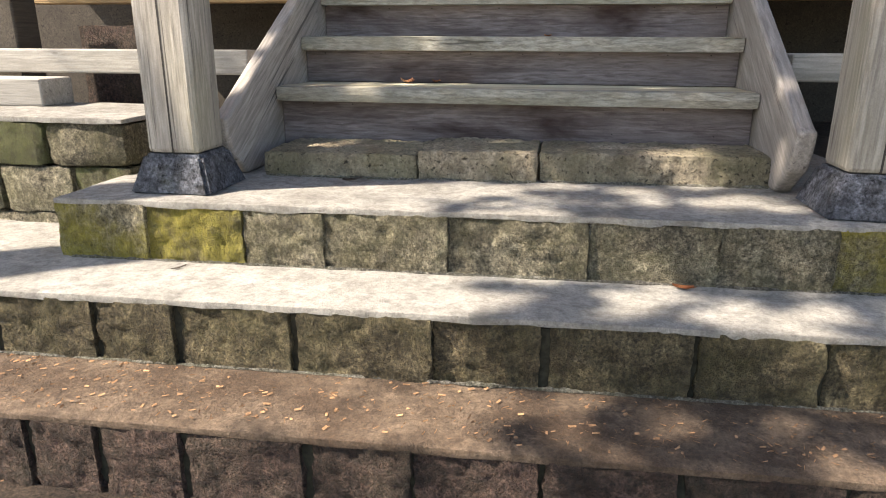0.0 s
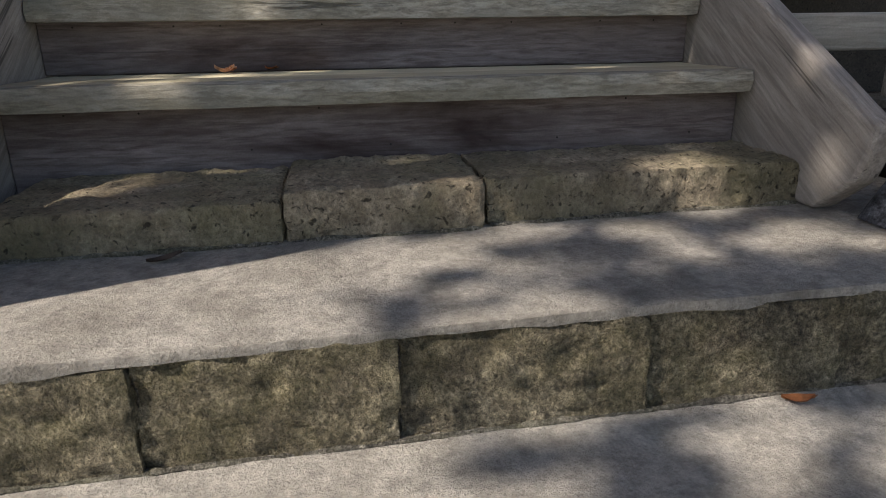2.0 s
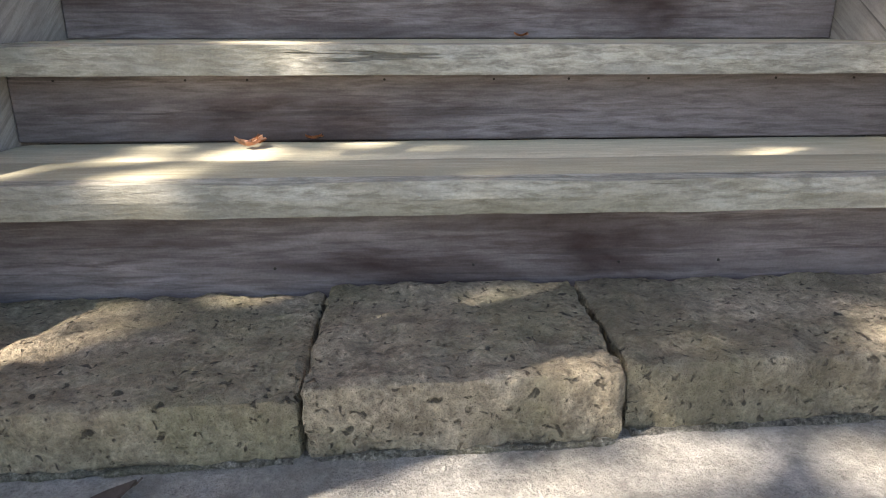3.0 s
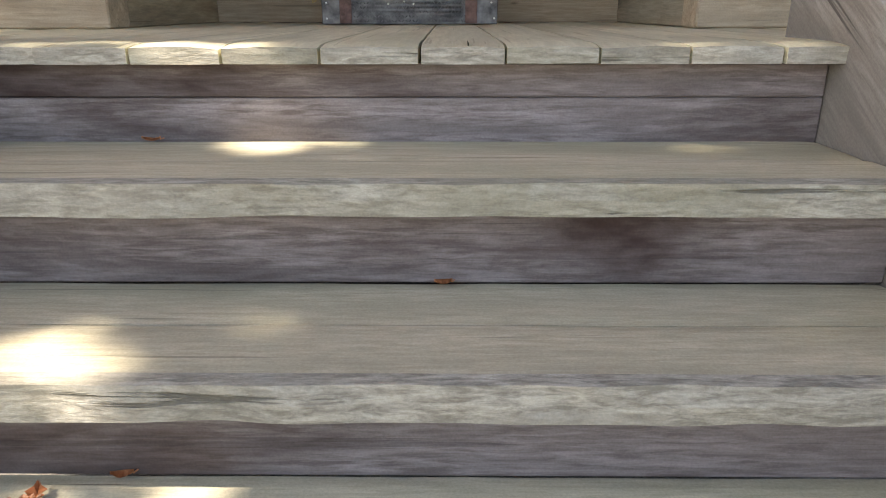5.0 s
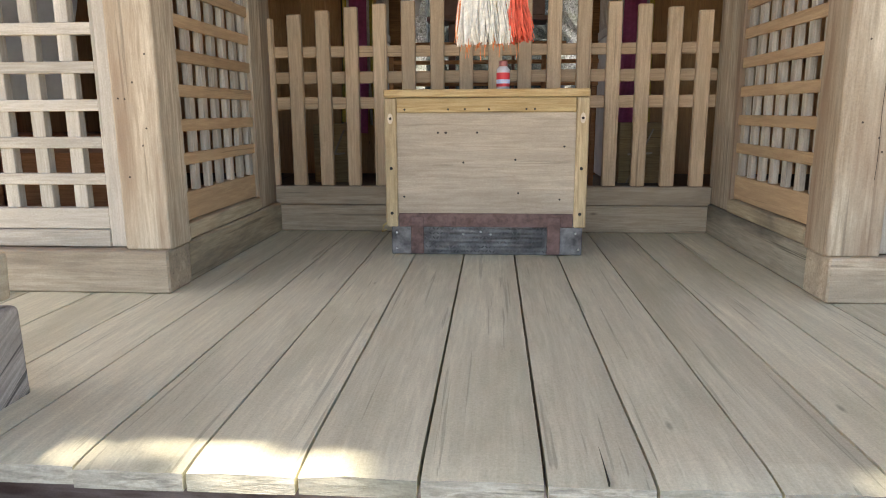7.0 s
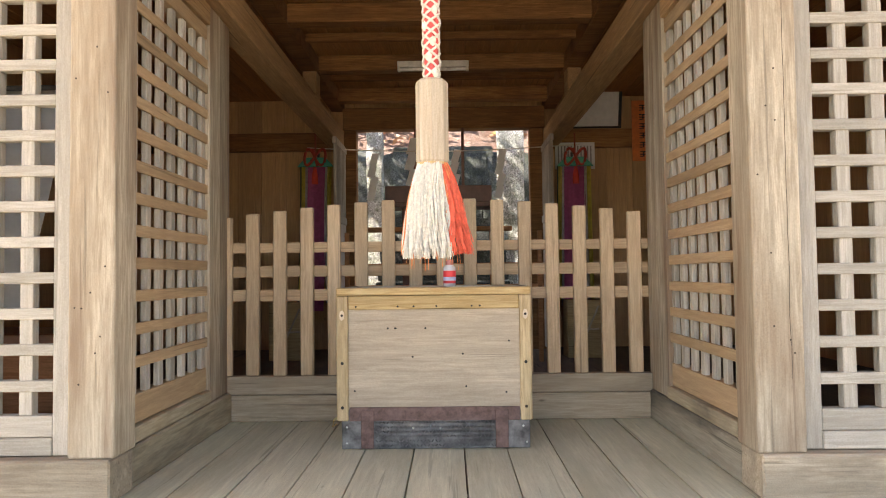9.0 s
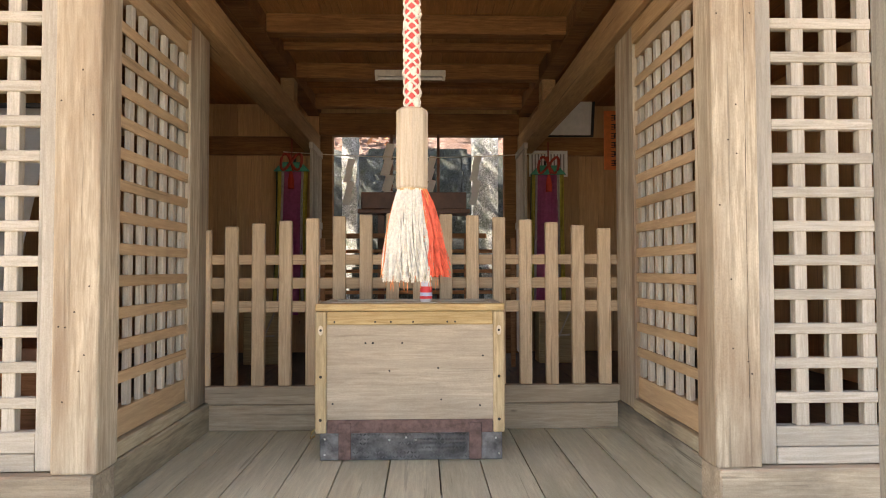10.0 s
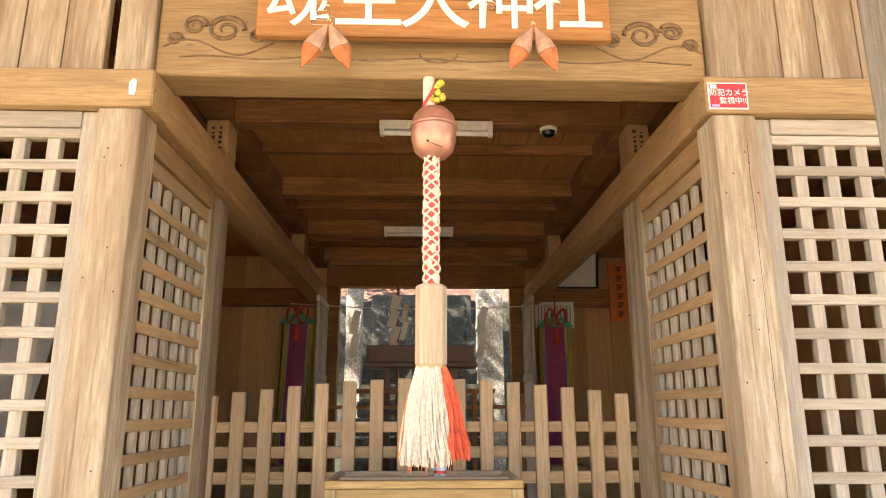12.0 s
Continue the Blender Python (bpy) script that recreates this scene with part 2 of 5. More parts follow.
# ---- mesh helpers ----
def box_bm(x0, x1, y0, y1, z0, z1, bevel=0.004, seg=1):
    bm = bmesh.new()
    bmesh.ops.create_cube(bm, size=1)
    bmesh.ops.scale(bm, vec=(x1 - x0, y1 - y0, z1 - z0), verts=bm.verts)
    bmesh.ops.translate(bm, vec=((x0 + x1) / 2, (y0 + y1) / 2, (z0 + z1) / 2), verts=bm.verts)
    if bevel:
        bmesh.ops.bevel(bm, geom=bm.edges[:], offset=bevel, segments=seg, affect="EDGES", profile=0.5)
    return bm


def prism_bm(profile, a, b, axis="x", bevel=0.0, seg=2):
    """A profile of (u, v) pairs pushed from a to b along axis; u, v are the other two axes in order."""
    bm = bmesh.new()
    put = {"x": lambda u, v, w: (w, u, v), "y": lambda u, v, w: (u, w, v), "z": lambda u, v, w: (u, v, w)}[axis]
    lo = [bm.verts.new(put(u, v, a)) for u, v in profile]
    hi = [bm.verts.new(put(u, v, b)) for u, v in profile]
    n = len(profile)
    bm.faces.new(lo)
    bm.faces.new(hi[::-1])
    for i in range(n):
        bm.faces.new((lo[i], hi[i], hi[(i + 1) % n], lo[(i + 1) % n]))
    bmesh.ops.recalc_face_normals(bm, faces=bm.faces)
    if bevel:
        bmesh.ops.bevel(bm, geom=bm.edges[:], offset=bevel, segments=seg, affect="EDGES", profile=0.5)
    return bm


def lathe_bm(profile, cx, cy, n=20, squash=1.0):
    """Turns (radius, z) pairs round an upright axis."""
    bm = bmesh.new()
    rings = []
    for r, z in profile:
        rings.append([bm.verts.new((cx + r * math.cos(2 * math.pi * i / n), cy + squash * r * math.sin(2 * math.pi * i / n), z)) for i in range(n)])
    for p, q in zip(rings, rings[1:]):
        for i in range(n):
            bm.faces.new((p[i], p[(i + 1) % n], q[(i + 1) % n], q[i]))
    bm.faces.new(rings[0][::-1])
    bm.faces.new(rings[-1])
    bmesh.ops.recalc_face_normals(bm, faces=bm.faces)
    return bm


def tube_bm(points, r, n=8, flat=1.0):
    """A round bar along a line of points."""
    bm = bmesh.new()
    rings, pts = [], [Vector(p) for p in points]
    for i, p in enumerate(pts):
        d = (pts[min(i + 1, len(pts) - 1)] - pts[max(i - 1, 0)]).normalized()
        side = d.cross(Vector((0, 0, 1)) if abs(d.z) < 0.9 else Vector((1, 0, 0))).normalized()
        up = side.cross(d)
        rr = r[i] if isinstance(r, (list, tuple)) else r
        rings.append([bm.verts.new(p + rr * (math.cos(2 * math.pi * k / n) * side + flat * math.sin(2 * math.pi * k / n) * up)) for k in range(n)])
    for a, b in zip(rings, rings[1:]):
        for k in range(n):
            bm.faces.new((a[k], a[(k + 1) % n], b[(k + 1) % n], b[k]))
    bm.faces.new(rings[0])
    bm.faces.new(rings[-1][::-1])
    bmesh.ops.recalc_face_normals(bm, faces=bm.faces)
    return bm


def rough_box_bm(x0, x1, y0, y1, z0, z1, cell=0.05, amount=0.012, seed=0.0, freq=9.0, edge=0.02):
    """A hewn block: its faces cut into cells and pushed in and out, its edges worn."""
    bm = bmesh.new()
    dims = (x1 - x0, y1 - y0, z1 - z0)
    cnt = [max(2, min(64, round(d / cell))) for d in dims]
    seen = {}

    def vert(i, j, k):
        if (i, j, k) not in seen:
            seen[i, j, k] = bm.verts.new((x0 + dims[0] * i / cnt[0], y0 + dims[1] * j / cnt[1], z0 + dims[2] * k / cnt[2]))
        return seen[i, j, k]

    for a, b, c in ((0, 1, 2), (1, 2, 0), (2, 0, 1)):
        for side in (0, cnt[c]):
            for p in range(cnt[a]):
                for q in range(cnt[b]):
                    quad = []
                    for dp, dq in ((0, 0), (1, 0), (1, 1), (0, 1)):
                        ijk = [0, 0, 0]
                        ijk[a], ijk[b], ijk[c] = p + dp, q + dq, side
                        quad.append(vert(*ijk))
                    bm.faces.new(quad if side else quad[::-1])
    centre = Vector(((x0 + x1) / 2, (y0 + y1) / 2, (z0 + z1) / 2))
    for (i, j, k), v in seen.items():
        ends = sum((i in (0, cnt[0]), j in (0, cnt[1]), k in (0, cnt[2])))
        s = v.co * freq + Vector((seed * 7.3, seed * 3.1, seed * 5.7))
        n = noise.fractal(s, 0.5, 2.1, 5)
        out = Vector(((i == cnt[0]) - (i == 0), (j == cnt[1]) - (j == 0), (k == cnt[2]) - (k == 0)))
        if out.length:
            out.normalize()
            v.co += out * (n * amount - (edge * (ends - 1) * (0.5 + 0.5 * abs(noise.noise(s * 0.7)))))
    return bm


def finish(name, bm, material, smooth=False):
    me = bpy.data.meshes.new(name)
    bm.to_mesh(me)
    bm.free()
    me.materials.append(material)
    if smooth:
        me.polygons.foreach_set("use_smooth", [True] * len(me.polygons))
        me.set_sharp_from_angle(angle=radians(42))
    return me


def thing(name, at, label, category, group="", kind=""):
    e = new(name)
    e.location = at
    e.empty_display_size = 0.1
    return tagged(e, label, category, group, kind)


def part(name, bm, material, parent=None, label="", smooth=False):
    ob = new(name, finish(name, bm, material, smooth))
    if parent:
        ob.parent = parent
        if parent.type == "EMPTY":
            ob.matrix_parent_inverse = Matrix.Translation(-Vector(parent.location))
    return tagged(ob, label)


def solid(name, bm, material, label, category="", kind="structure", smooth=False):
    ob = part(name, bm, material, None, label, smooth)
    return tagged(ob, category=category or name.split("_")[0], kind=kind)


def merge(*bms):
    out = bmesh.new()
    for b in bms:
        me = bpy.data.meshes.new("tmp")
        b.to_mesh(me)
        b.free()
        out.from_mesh(me)
        bpy.data.meshes.remove(me)
    return out

# ---- large structure: ground, stone steps ----
FLOOR = 1.53
# pale beyond the soil strip as an added reflector for the hall front
solid("ground", box_bm(-600, 600, -600, 600, -0.3, -0.012, 0), stone("bounce_gravel", (0.36, 0.31, 0.235), (0.54, 0.475, 0.375), None, 0, 0.4, 0.8, micro=0.4), "yard round the shrine, unseen pale gravel added to bounce light", "ground")
solid("path", rough_box_bm(-3.4, 3.4, -1.6, -0.5, -0.1, 0.0, 0.06, 0.008, 1.0, 5.0, 0.0), soil, "brown soil strip littered with pine needles", "path", smooth=True)


joint_dark = plain("joint_dark", (0.035, 0.032, 0.02), 0.95, 0, 0.5, 40, 0.6)


def bead_bm(x0, x1, y, z, skew, seed, r=0.009):
    """A crumbly line of mortar along the foot of a course."""
    pts, rad = [], []
    k = int((x1 - x0) / 0.012)
    for i in range(k + 1):
        x = x0 + (x1 - x0) * i / k
        w = noise.noise(Vector((x * 9, seed, 0))) + 0.8 * noise.noise(Vector((x * 47, seed, 3)))
        pts.append((x, y + skew * x + 0.003 * noise.noise(Vector((x * 30, seed, 9))), z))
        rad.append(max(0.0015, r * (0.55 + 0.7 * w)))
    return tube_bm(pts, rad, 6)


def step_row(name, y, z0, z1, joints, materials, depth, label, seed, skew=0.03, gaps=0.003, joint=None):
    """A course of hewn stones; y is its front at x = 0."""
    row = thing(name, (0, y, z0), label, "step", kind="structure")
    for n, (a, b) in enumerate(zip(joints, joints[1:])):
        yy = y + skew * (a + b) / 2
        bm = rough_box_bm(a + gaps * random.uniform(0.1, 1.0), b - gaps * random.uniform(0.1, 1.0), yy + random.uniform(-0.005, 0.005), yy + depth, z0, z1 + random.uniform(-0.004, 0.003), 0.0165, 0.009, seed + n, 21.0, 0.003)
        part("stone_block", bm, materials[n % len(materials)], row, smooth=True)
    bm = box_bm(joints[0] + 0.03, joints[-1] - 0.03, y + 0.016, y + depth - 0.03, z0 + 0.01, z1 - 0.012, 0)
    for v in bm.verts:
        v.co.y += skew * v.co.x
    part("joint_mortar", bm, joint or mortar, row, "dark mossy joints" if joint else "pale mortar set back in the joints")
    return row


def tread_slab(name, y0, y1, x0, x1, z, material, label, seed, skew=0.03):
    bm = rough_box_bm(x0, x1, 0, y1 - y0, z - 0.02, z, 0.05, 0.004, seed, 5.0, 0.003)
    for v in bm.verts:
        front = 1 if v.co.y < 0.03 else 0
        if front and v.co.z < z - 0.012:
            v.co.z -= 0.009 * max(0, noise.noise(Vector((v.co.x * 9, 7.0, seed))))
        v.co.y += y0 + skew * v.co.x + front * 0.004 * noise.noise(Vector((v.co.x * 9, seed, 0)))
    return solid(name, bm, material, label, "tread", smooth=True)


far_l, far_r = [-3.1, -2.75, -2.42, -2.1, -1.75], [1.3, 1.62, 1.95, 2.3, 2.66, 3.0]
step_row("stone_step_low", -0.655, -0.1, 0.19, far_l + [-1.42, -1.05, -0.865, -0.628, -0.319, -0.06, 0.238, 0.55, 0.9] + far_r, [brown_stone], 0.22, "bottom course of dark brown hewn step stones", 1, gaps=0.014, joint=joint_dark)
tread_slab("stone_tread_low", -0.655, -0.32, -3.1, 3.0, 0.207, dirt_tread, "dirty brown concrete tread with needles", 2)
row = step_row("stone_step_middle", -0.345, 0.19, 0.39, far_l + [-1.38, -1.06, -0.80, -0.466, -0.069, 0.23, 0.61, 0.93] + far_r, [dark_stone], 0.22, "second course of mossy hewn step stones", 20, gaps=0.018, joint=joint_dark)
part("mortar_bead", bead_bm(-1.6, 1.7, -0.347, 0.209, 0.03, 1.0), mortar, row, "crumbled pale mortar along the foot", smooth=True)
tread_slab("stone_tread_middle", -0.345, 0.42, -3.1, 3.0, 0.407, concrete, "pale grey worn concrete tread", 3)
row = step_row("stone_step_top", -0.02, 0.39, 0.59, [-1.395, -1.073, -0.74, -0.473, -0.08, 0.343, 0.719, 1.04, 1.43], [moss_stone, moss_stone, step_stone, step_stone, step_stone, step_stone, step_stone, moss_stone], 0.25, "upper course of yellow mossy hewn step stones", 40)
part("mortar_bead", bead_bm(-1.35, 1.38, -0.022, 0.409, 0.03, 2.0), mortar, row, "crumbled pale mortar along the foot", smooth=True)
part("stone_side", rough_box_bm(-1.39, -1.2, 0.16, 0.42, 0.39, 0.588, 0.03, 0.012, 3.3, 7, 0.008), moss_stone, row, smooth=True)
part("stone_side", rough_box_bm(1.24, 1.43, 0.26, 0.5, 0.39, 0.588, 0.03, 0.012, 3.6, 7, 0.008), moss_stone, row, smooth=True)
tread_slab("stone_platform", -0.02, 1.75, -1.39, 1.42, 0.607, concrete, "pale grey concrete landing before the wooden stairs", 4)


def footing_wall(name, x0, x1, y):
    """Low foundation wall of squared stones in three courses."""
    wall = thing(name, ((x0 + x1) / 2, y, 0.3), "low foundation wall of mossy squared stones", "wall", kind="structure")
    for c, (z0, z1) in enumerate(((0.25, 0.445), (0.45, 0.632), (0.637, 0.80))):
        x = x0 - random.uniform(0, 0.2)
        while x < x1:
            w = random.uniform(0.22, 0.38)
            e = min(x + w, x1)
            if x1 - e < 0.1:
                e = x1
            part("stone_block", rough_box_bm(x + 0.004, e - 0.004, y + random.uniform(-0.012, 0.01), y + 0.24, z0, z1, 0.035, 0.014, x * 3 + c, 7, 0.012), random.choice([green_stone, step_stone, green_stone]), wall, smooth=True)
            x = e
    part("ledge", rough_box_bm(x0, x1, y - 0.01, y + 0.6, 0.8, 0.822, 0.06, 0.005, 9, 6, 0.004), concrete, wall, "pale mortar ledge", smooth=True)
    return wall


footing_wall("foundation_wall_left", -4.2, -1.36, 0.32)
footing_wall("foundation_wall_right", 1.40, 4.2, 0.36)

# ---- wooden stairs ----
SX0, SX1 = -0.935, 0.975
TREADS = [(0.745, 0.92), (1.065, 1.12), (1.36, 1.325)]


def board_bm(x0, x1, y0, y1, z0, z1, seed, wear=0.006):
    """A plank across the stairs with a worn, uneven front edge."""
    bm = rough_box_bm(x0, x1, y0, y1, z0, z1, 0.03, 0.0, seed, 5.0, 0.006)
    for v in bm.verts:
        if v.co.y < y0 + 0.03:
            v.co.y += wear * noise.noise(Vector((v.co.x * 7, v.co.z * 25, seed)))
            v.co.z -= 0.7 * wear * max(0, noise.noise(Vector((v.co.x * 4, 3.0, seed)))) if v.co.z > (z0 + z1) / 2 else 0
    return bm


stairs = thing("wooden_stairs", (0.02, 0.8, 0.607), "weathered grey wooden stairs between two stringers", "stairs", kind="structure")
for n, (y, z) in enumerate(TREADS):
    nxt = TREADS[n + 1][0] if n < 2 else 1.69
    mid = y + 0.19
    tr = part("tread", board_bm(SX0, SX1, y, mid - 0.003, z - 0.063, z, n + 0.5, 0.010), tread_wood, stairs, "weathered plank tread with a worn edge", smooth=False)
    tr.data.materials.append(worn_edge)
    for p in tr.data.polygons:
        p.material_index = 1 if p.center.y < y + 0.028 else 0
    part("back_board", board_bm(SX0, SX1, mid + 0.002, nxt + 0.075, z - 0.05, z - 0.003, n + 2.5, 0.0), tread_wood, tr)
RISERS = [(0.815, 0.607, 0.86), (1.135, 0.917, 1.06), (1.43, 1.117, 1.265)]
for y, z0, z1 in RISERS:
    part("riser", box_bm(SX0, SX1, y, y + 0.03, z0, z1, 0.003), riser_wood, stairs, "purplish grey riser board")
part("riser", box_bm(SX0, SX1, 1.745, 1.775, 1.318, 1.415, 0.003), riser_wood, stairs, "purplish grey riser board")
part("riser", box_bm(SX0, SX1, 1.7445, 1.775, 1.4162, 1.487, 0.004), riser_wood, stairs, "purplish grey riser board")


def stringer(name, x0, x1):
    prof = [(0.295, 0.835), (0.305, 0.775), (0.335, 0.70), (0.455, 0.608), (0.80, 0.608), (1.98, 1.40), (1.975, 1.72), (1.81, 1.735), (1.09, 1.28), (0.33, 0.845)]
    ob = part(name, prism_bm(prof, x0, x1, "x", 0.014, 3), side_wood, stairs, "weathered stair stringer board with rounded edges")
    slope = Matrix.Rotation(radians(31), 4, "X")
    ob.data.transform(slope.inverted())
    ob.matrix_basis = slope
    return ob


stringer("stringer", SX0 - 0.062, SX0 - 0.002)
stringer("stringer", SX1 + 0.002, SX1 + 0.064)

# ---- veranda deck ----
deck = thing("veranda_floor", (0, 2.5, FLOOR), "grey weathered plank veranda floor with open joints", "floor", kind="structure")
joints = [-2.9, -2.7, -2.5, -2.3, -2.1, -1.9, -1.7, -1.49, -1.27, -1.06, -0.865, -0.67, -0.475, -0.288, -0.087, 0.117, 0.292, 0.481, 0.665, 0.855, 1.05, 1.25, 1.45, 1.66, 1.87, 2.08, 2.29, 2.5, 2.7, 2.9]
for n, (a, b) in enumerate(zip(joints, joints[1:])):
    gap = random.uniform(0.0010, 0.0030)
    front = 1.69 + random.uniform(-0.006, 0.008)
    bm = rough_box_bm(a + gap, b - gap, front, 3.96, FLOOR - 0.042, FLOOR, 0.04, 0.0, n, 5, 0.0015)
    for v in bm.verts:
        u = (v.co.x - a) / (b - a) * 2 - 1
        if v.co.z > FLOOR - 0.02:
            v.co.z -= 0.0025 * u * u + 0.0015 * noise.noise(v.co * 4)
        if v.co.y < front + 0.06 and v.co.z > FLOOR - 0.02:
            v.co.z -= 0.006 * (1 - (v.co.y - front) / 0.06) + 0.006 * max(0, noise.noise(Vector((v.co.x * 9, n, 0))))
            v.co.y += 0.006 * noise.noise(Vector((v.co.x * 12, 1, n)))
    ob = part("deck_board", bm, deck_wood, deck, smooth=False)
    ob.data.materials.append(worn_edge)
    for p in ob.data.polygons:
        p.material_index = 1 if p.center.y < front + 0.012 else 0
for x, deep in ((0.215, 0.12),):
    split = prism_bm([(x - 0.0012, 1.689), (x + 0.0012, 1.689), (x + 0.0009, 1.686 + deep * 0.6), (x + 0.0005, 1.686 + deep)], FLOOR - 0.035, FLOOR + 0.0008, "z")
    part("split", split, joint_dark, deck, "dark split in a board end")
part("joist", box_bm(-2.9, 2.9, 1.80, 1.92, 1.30, 1.487, 0.005), beam_x, deck, "front floor beam under the boards")
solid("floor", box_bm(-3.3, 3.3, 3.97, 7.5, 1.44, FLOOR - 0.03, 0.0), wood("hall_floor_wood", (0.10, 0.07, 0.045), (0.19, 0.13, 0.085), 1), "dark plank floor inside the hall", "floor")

# ---- hall: plinths, columns, beams ----
XL, XR, YF = -1.004, 1.028, 2.74


def plinth(name, x0, x1, y0, y1, mat):
    return solid(name, box_bm(x0, x1, y0, y1, FLOOR, 1.67, 0.006), mat, "low weathered timber sill on the veranda boards", "sill")


plinth("sill_front_left", -3.2, XL, YF, YF + 0.16, plinth_x)
plinth("sill_front_right", XR, 3.2, YF, YF + 0.16, plinth_x)
plinth("sill_side_left", XL - 0.155, XL - 0.003, YF + 0.162, 3.93, plinth_y)
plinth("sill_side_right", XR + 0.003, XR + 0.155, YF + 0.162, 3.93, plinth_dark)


def column(x0, x1, y0, y1, z0, z1, label="square weathered timber column", mat=None):
    return solid("column", box_bm(x0, x1, y0, y1, z0, z1, 0.007, 2), mat or col_wood, label, "column")


COLS = [(-1.15, -1.0), (1.022, 1.178)]
for a, b in COLS:
    column(a, b, YF + 0.02, YF + 0.17, 1.67, 3.49)
column(-1.16, -1.03, 3.82, 3.97, 1.67, 3.49)
column(1.045, 1.17, 3.82, 3.97, 1.67, 3.49)
# wall plates over the columns and the long beams into the hall
solid("beam_front_left", box_bm(-3.2, -0.958, YF + 0.0, YF + 0.17, 3.49, 3.63, 0.006), beam_x, "front wall plate of weathered timber", "beam")
solid("beam_front_right", box_bm(0.995, 3.2, YF + 0.0, YF + 0.17, 3.49, 3.63, 0.006), beam_x, "front wall plate of weathered timber", "beam")
solid("beam_long_left", box_bm(-1.12, -0.97, YF + 0.173, 7.34, 3.495, 3.66, 0.006), beam_y, "long timber beam running into the hall", "beam")
solid("beam_long_right", box_bm(1.005, 1.155, YF + 0.173, 7.34, 3.495, 3.66, 0.006), beam_y, "long timber beam running into the hall", "beam")
solid("lintel", box_bm(-0.985, 1.03, YF + 0.05, YF + 0.23, 3.633, 3.98, 0.012, 2), beam_x, "heavy carved timber lintel over the entrance", "lintel")
for a, b in ((-1.12, -0.988), (1.033, 1.165)):
    column(a, b, YF + 0.03, YF + 0.2, 3.632, 4.3, "short timber post above the wall plate")


# ---- lattices ----
def lattice_x(name, x0, x1, z0, z1, y, px, pz, nx, nz, from_right, label):
    """A framed lattice panel across the front; x0, x1 its outer edges."""
    p = thing(name, ((x0 + x1) / 2, y, 1.67), label, "lattice window", kind="structure")
    fr = 0.062
    part("frame", box_bm(x0, x0 + fr, y, y + 0.05, 1.674, 3.486, 0.003), lat_v, p)
    part("frame", box_bm(x1 - fr, x1, y, y + 0.05, 1.674, 3.486, 0.003), lat_v, p)
    part("rail", box_bm(x0 + fr, x1 - fr, y - 0.004, y + 0.05, 1.674, 1.73, 0.003), lat_h, p)
    part("rail", box_bm(x0 + fr, x1 - fr, y + 0.002, y + 0.05, 1.732, z0, 0.003), lat_h, p)
    part("rail", box_bm(x0 + fr, x1 - fr, y + 0.002, y + 0.05, z1, 3.425, 0.003), lat_h, p)
    part("rail", box_bm(x0 + fr, x1 - fr, y - 0.006, y + 0.05, 3.427, 3.486, 0.003), lat_h, p)
    bar = 0.04
    n = 1
    while n * px < x1 - x0 - 2 * fr:
        c = (x1 - fr - n * px) if from_right else (x0 + fr + n * px - bar)
        part("slat", box_bm(c, c + bar + 0.004, y + 0.012, y + 0.046, z0, z1, 0.002), lat_v, p)
        n += 1
    for k in range(1, nz):
        z = z0 + k * (z1 - z0 + bar) / nz - bar
        part("slat", box_bm(x0 + fr, x1 - fr, y + 0.004, y + 0.042, z, z + bar - 0.004, 0.002), lat_h, p)
    return p


lattice_x("window_1", -2.62, -1.152, 1.80, 3.39, YF + 0.05, 0.117, 0, 12, 14, True, "weathered square lattice window beside the entrance")
lattice_x("window_2", 1.180, 2.62, 1.80, 3.39, YF + 0.05, 0.117, 0, 12, 14, False, "weathered square lattice window beside the entrance")
for x in (-2.78, 2.63):
    column(x, x + 0.15, YF + 0.02, YF + 0.17, 1.67, 3.49)


def lattice_y(name, x, out):
    """A lattice panel along the entrance recess; out is the side away from it."""
    p = thing(name, (x, 3.3, 1.67), "wooden lattice side screen of the entrance recess", "lattice screen", kind="structure")
    y0, y1, z0, z1 = YF + 0.175, 3.818, 1.83, 3.33
    a, b = y0 + 0.025, y1 - 0.14
    xs = sorted((x, x + out * 0.06))
    part("frame", box_bm(*xs, y0, a, 1.672, 3.49, 0.003), col_wood, p)
    part("frame", box_bm(*sorted((x - out * 0.008, x + out * 0.06)), b, y1, 1.672, 3.49, 0.003), col_wood, p)
    part("rail", box_bm(*sorted((x - out * 0.018, x + out * 0.06)), a, b, 1.672, 1.728, 0.004), plinth_y, p, "greenish bottom rail")
    part("rail", box_bm(*sorted((x + out * 0.006, x + out * 0.06)), a, b, 1.73, z0, 0.003), lat_hy, p)
    part("rail", box_bm(*sorted((x + out * 0.004, x + out * 0.06)), a, b, z1, 3.395, 0.003), lat_hy, p)
    part("rail", box_bm(*sorted((x - out * 0.012, x + out * 0.06)), a, b, 3.397, 3.49, 0.004), beam_y, p)
    for k in range(7):
        y = a + 0.012 + (k + 0.35) * (b - a) / 6.7
        part("slat", box_bm(*sorted((x + out * 0.011, x + out * 0.033)), y - 0.019, y + 0.019, z0, z1, 0.002), lat_v, p)
    for k in range(1, 13):
        z = z0 + k * (z1 - z0) / 13
        part("slat", box_bm(*sorted((x + out * 0.001, x + out * 0.0115)), a, b, z - 0.021, z + 0.021, 0.002), lat_hy, p)
    return p


lattice_y("screen_left", XL - 0.03, -1)
lattice_y("screen_right", XR + 0.025, 1)

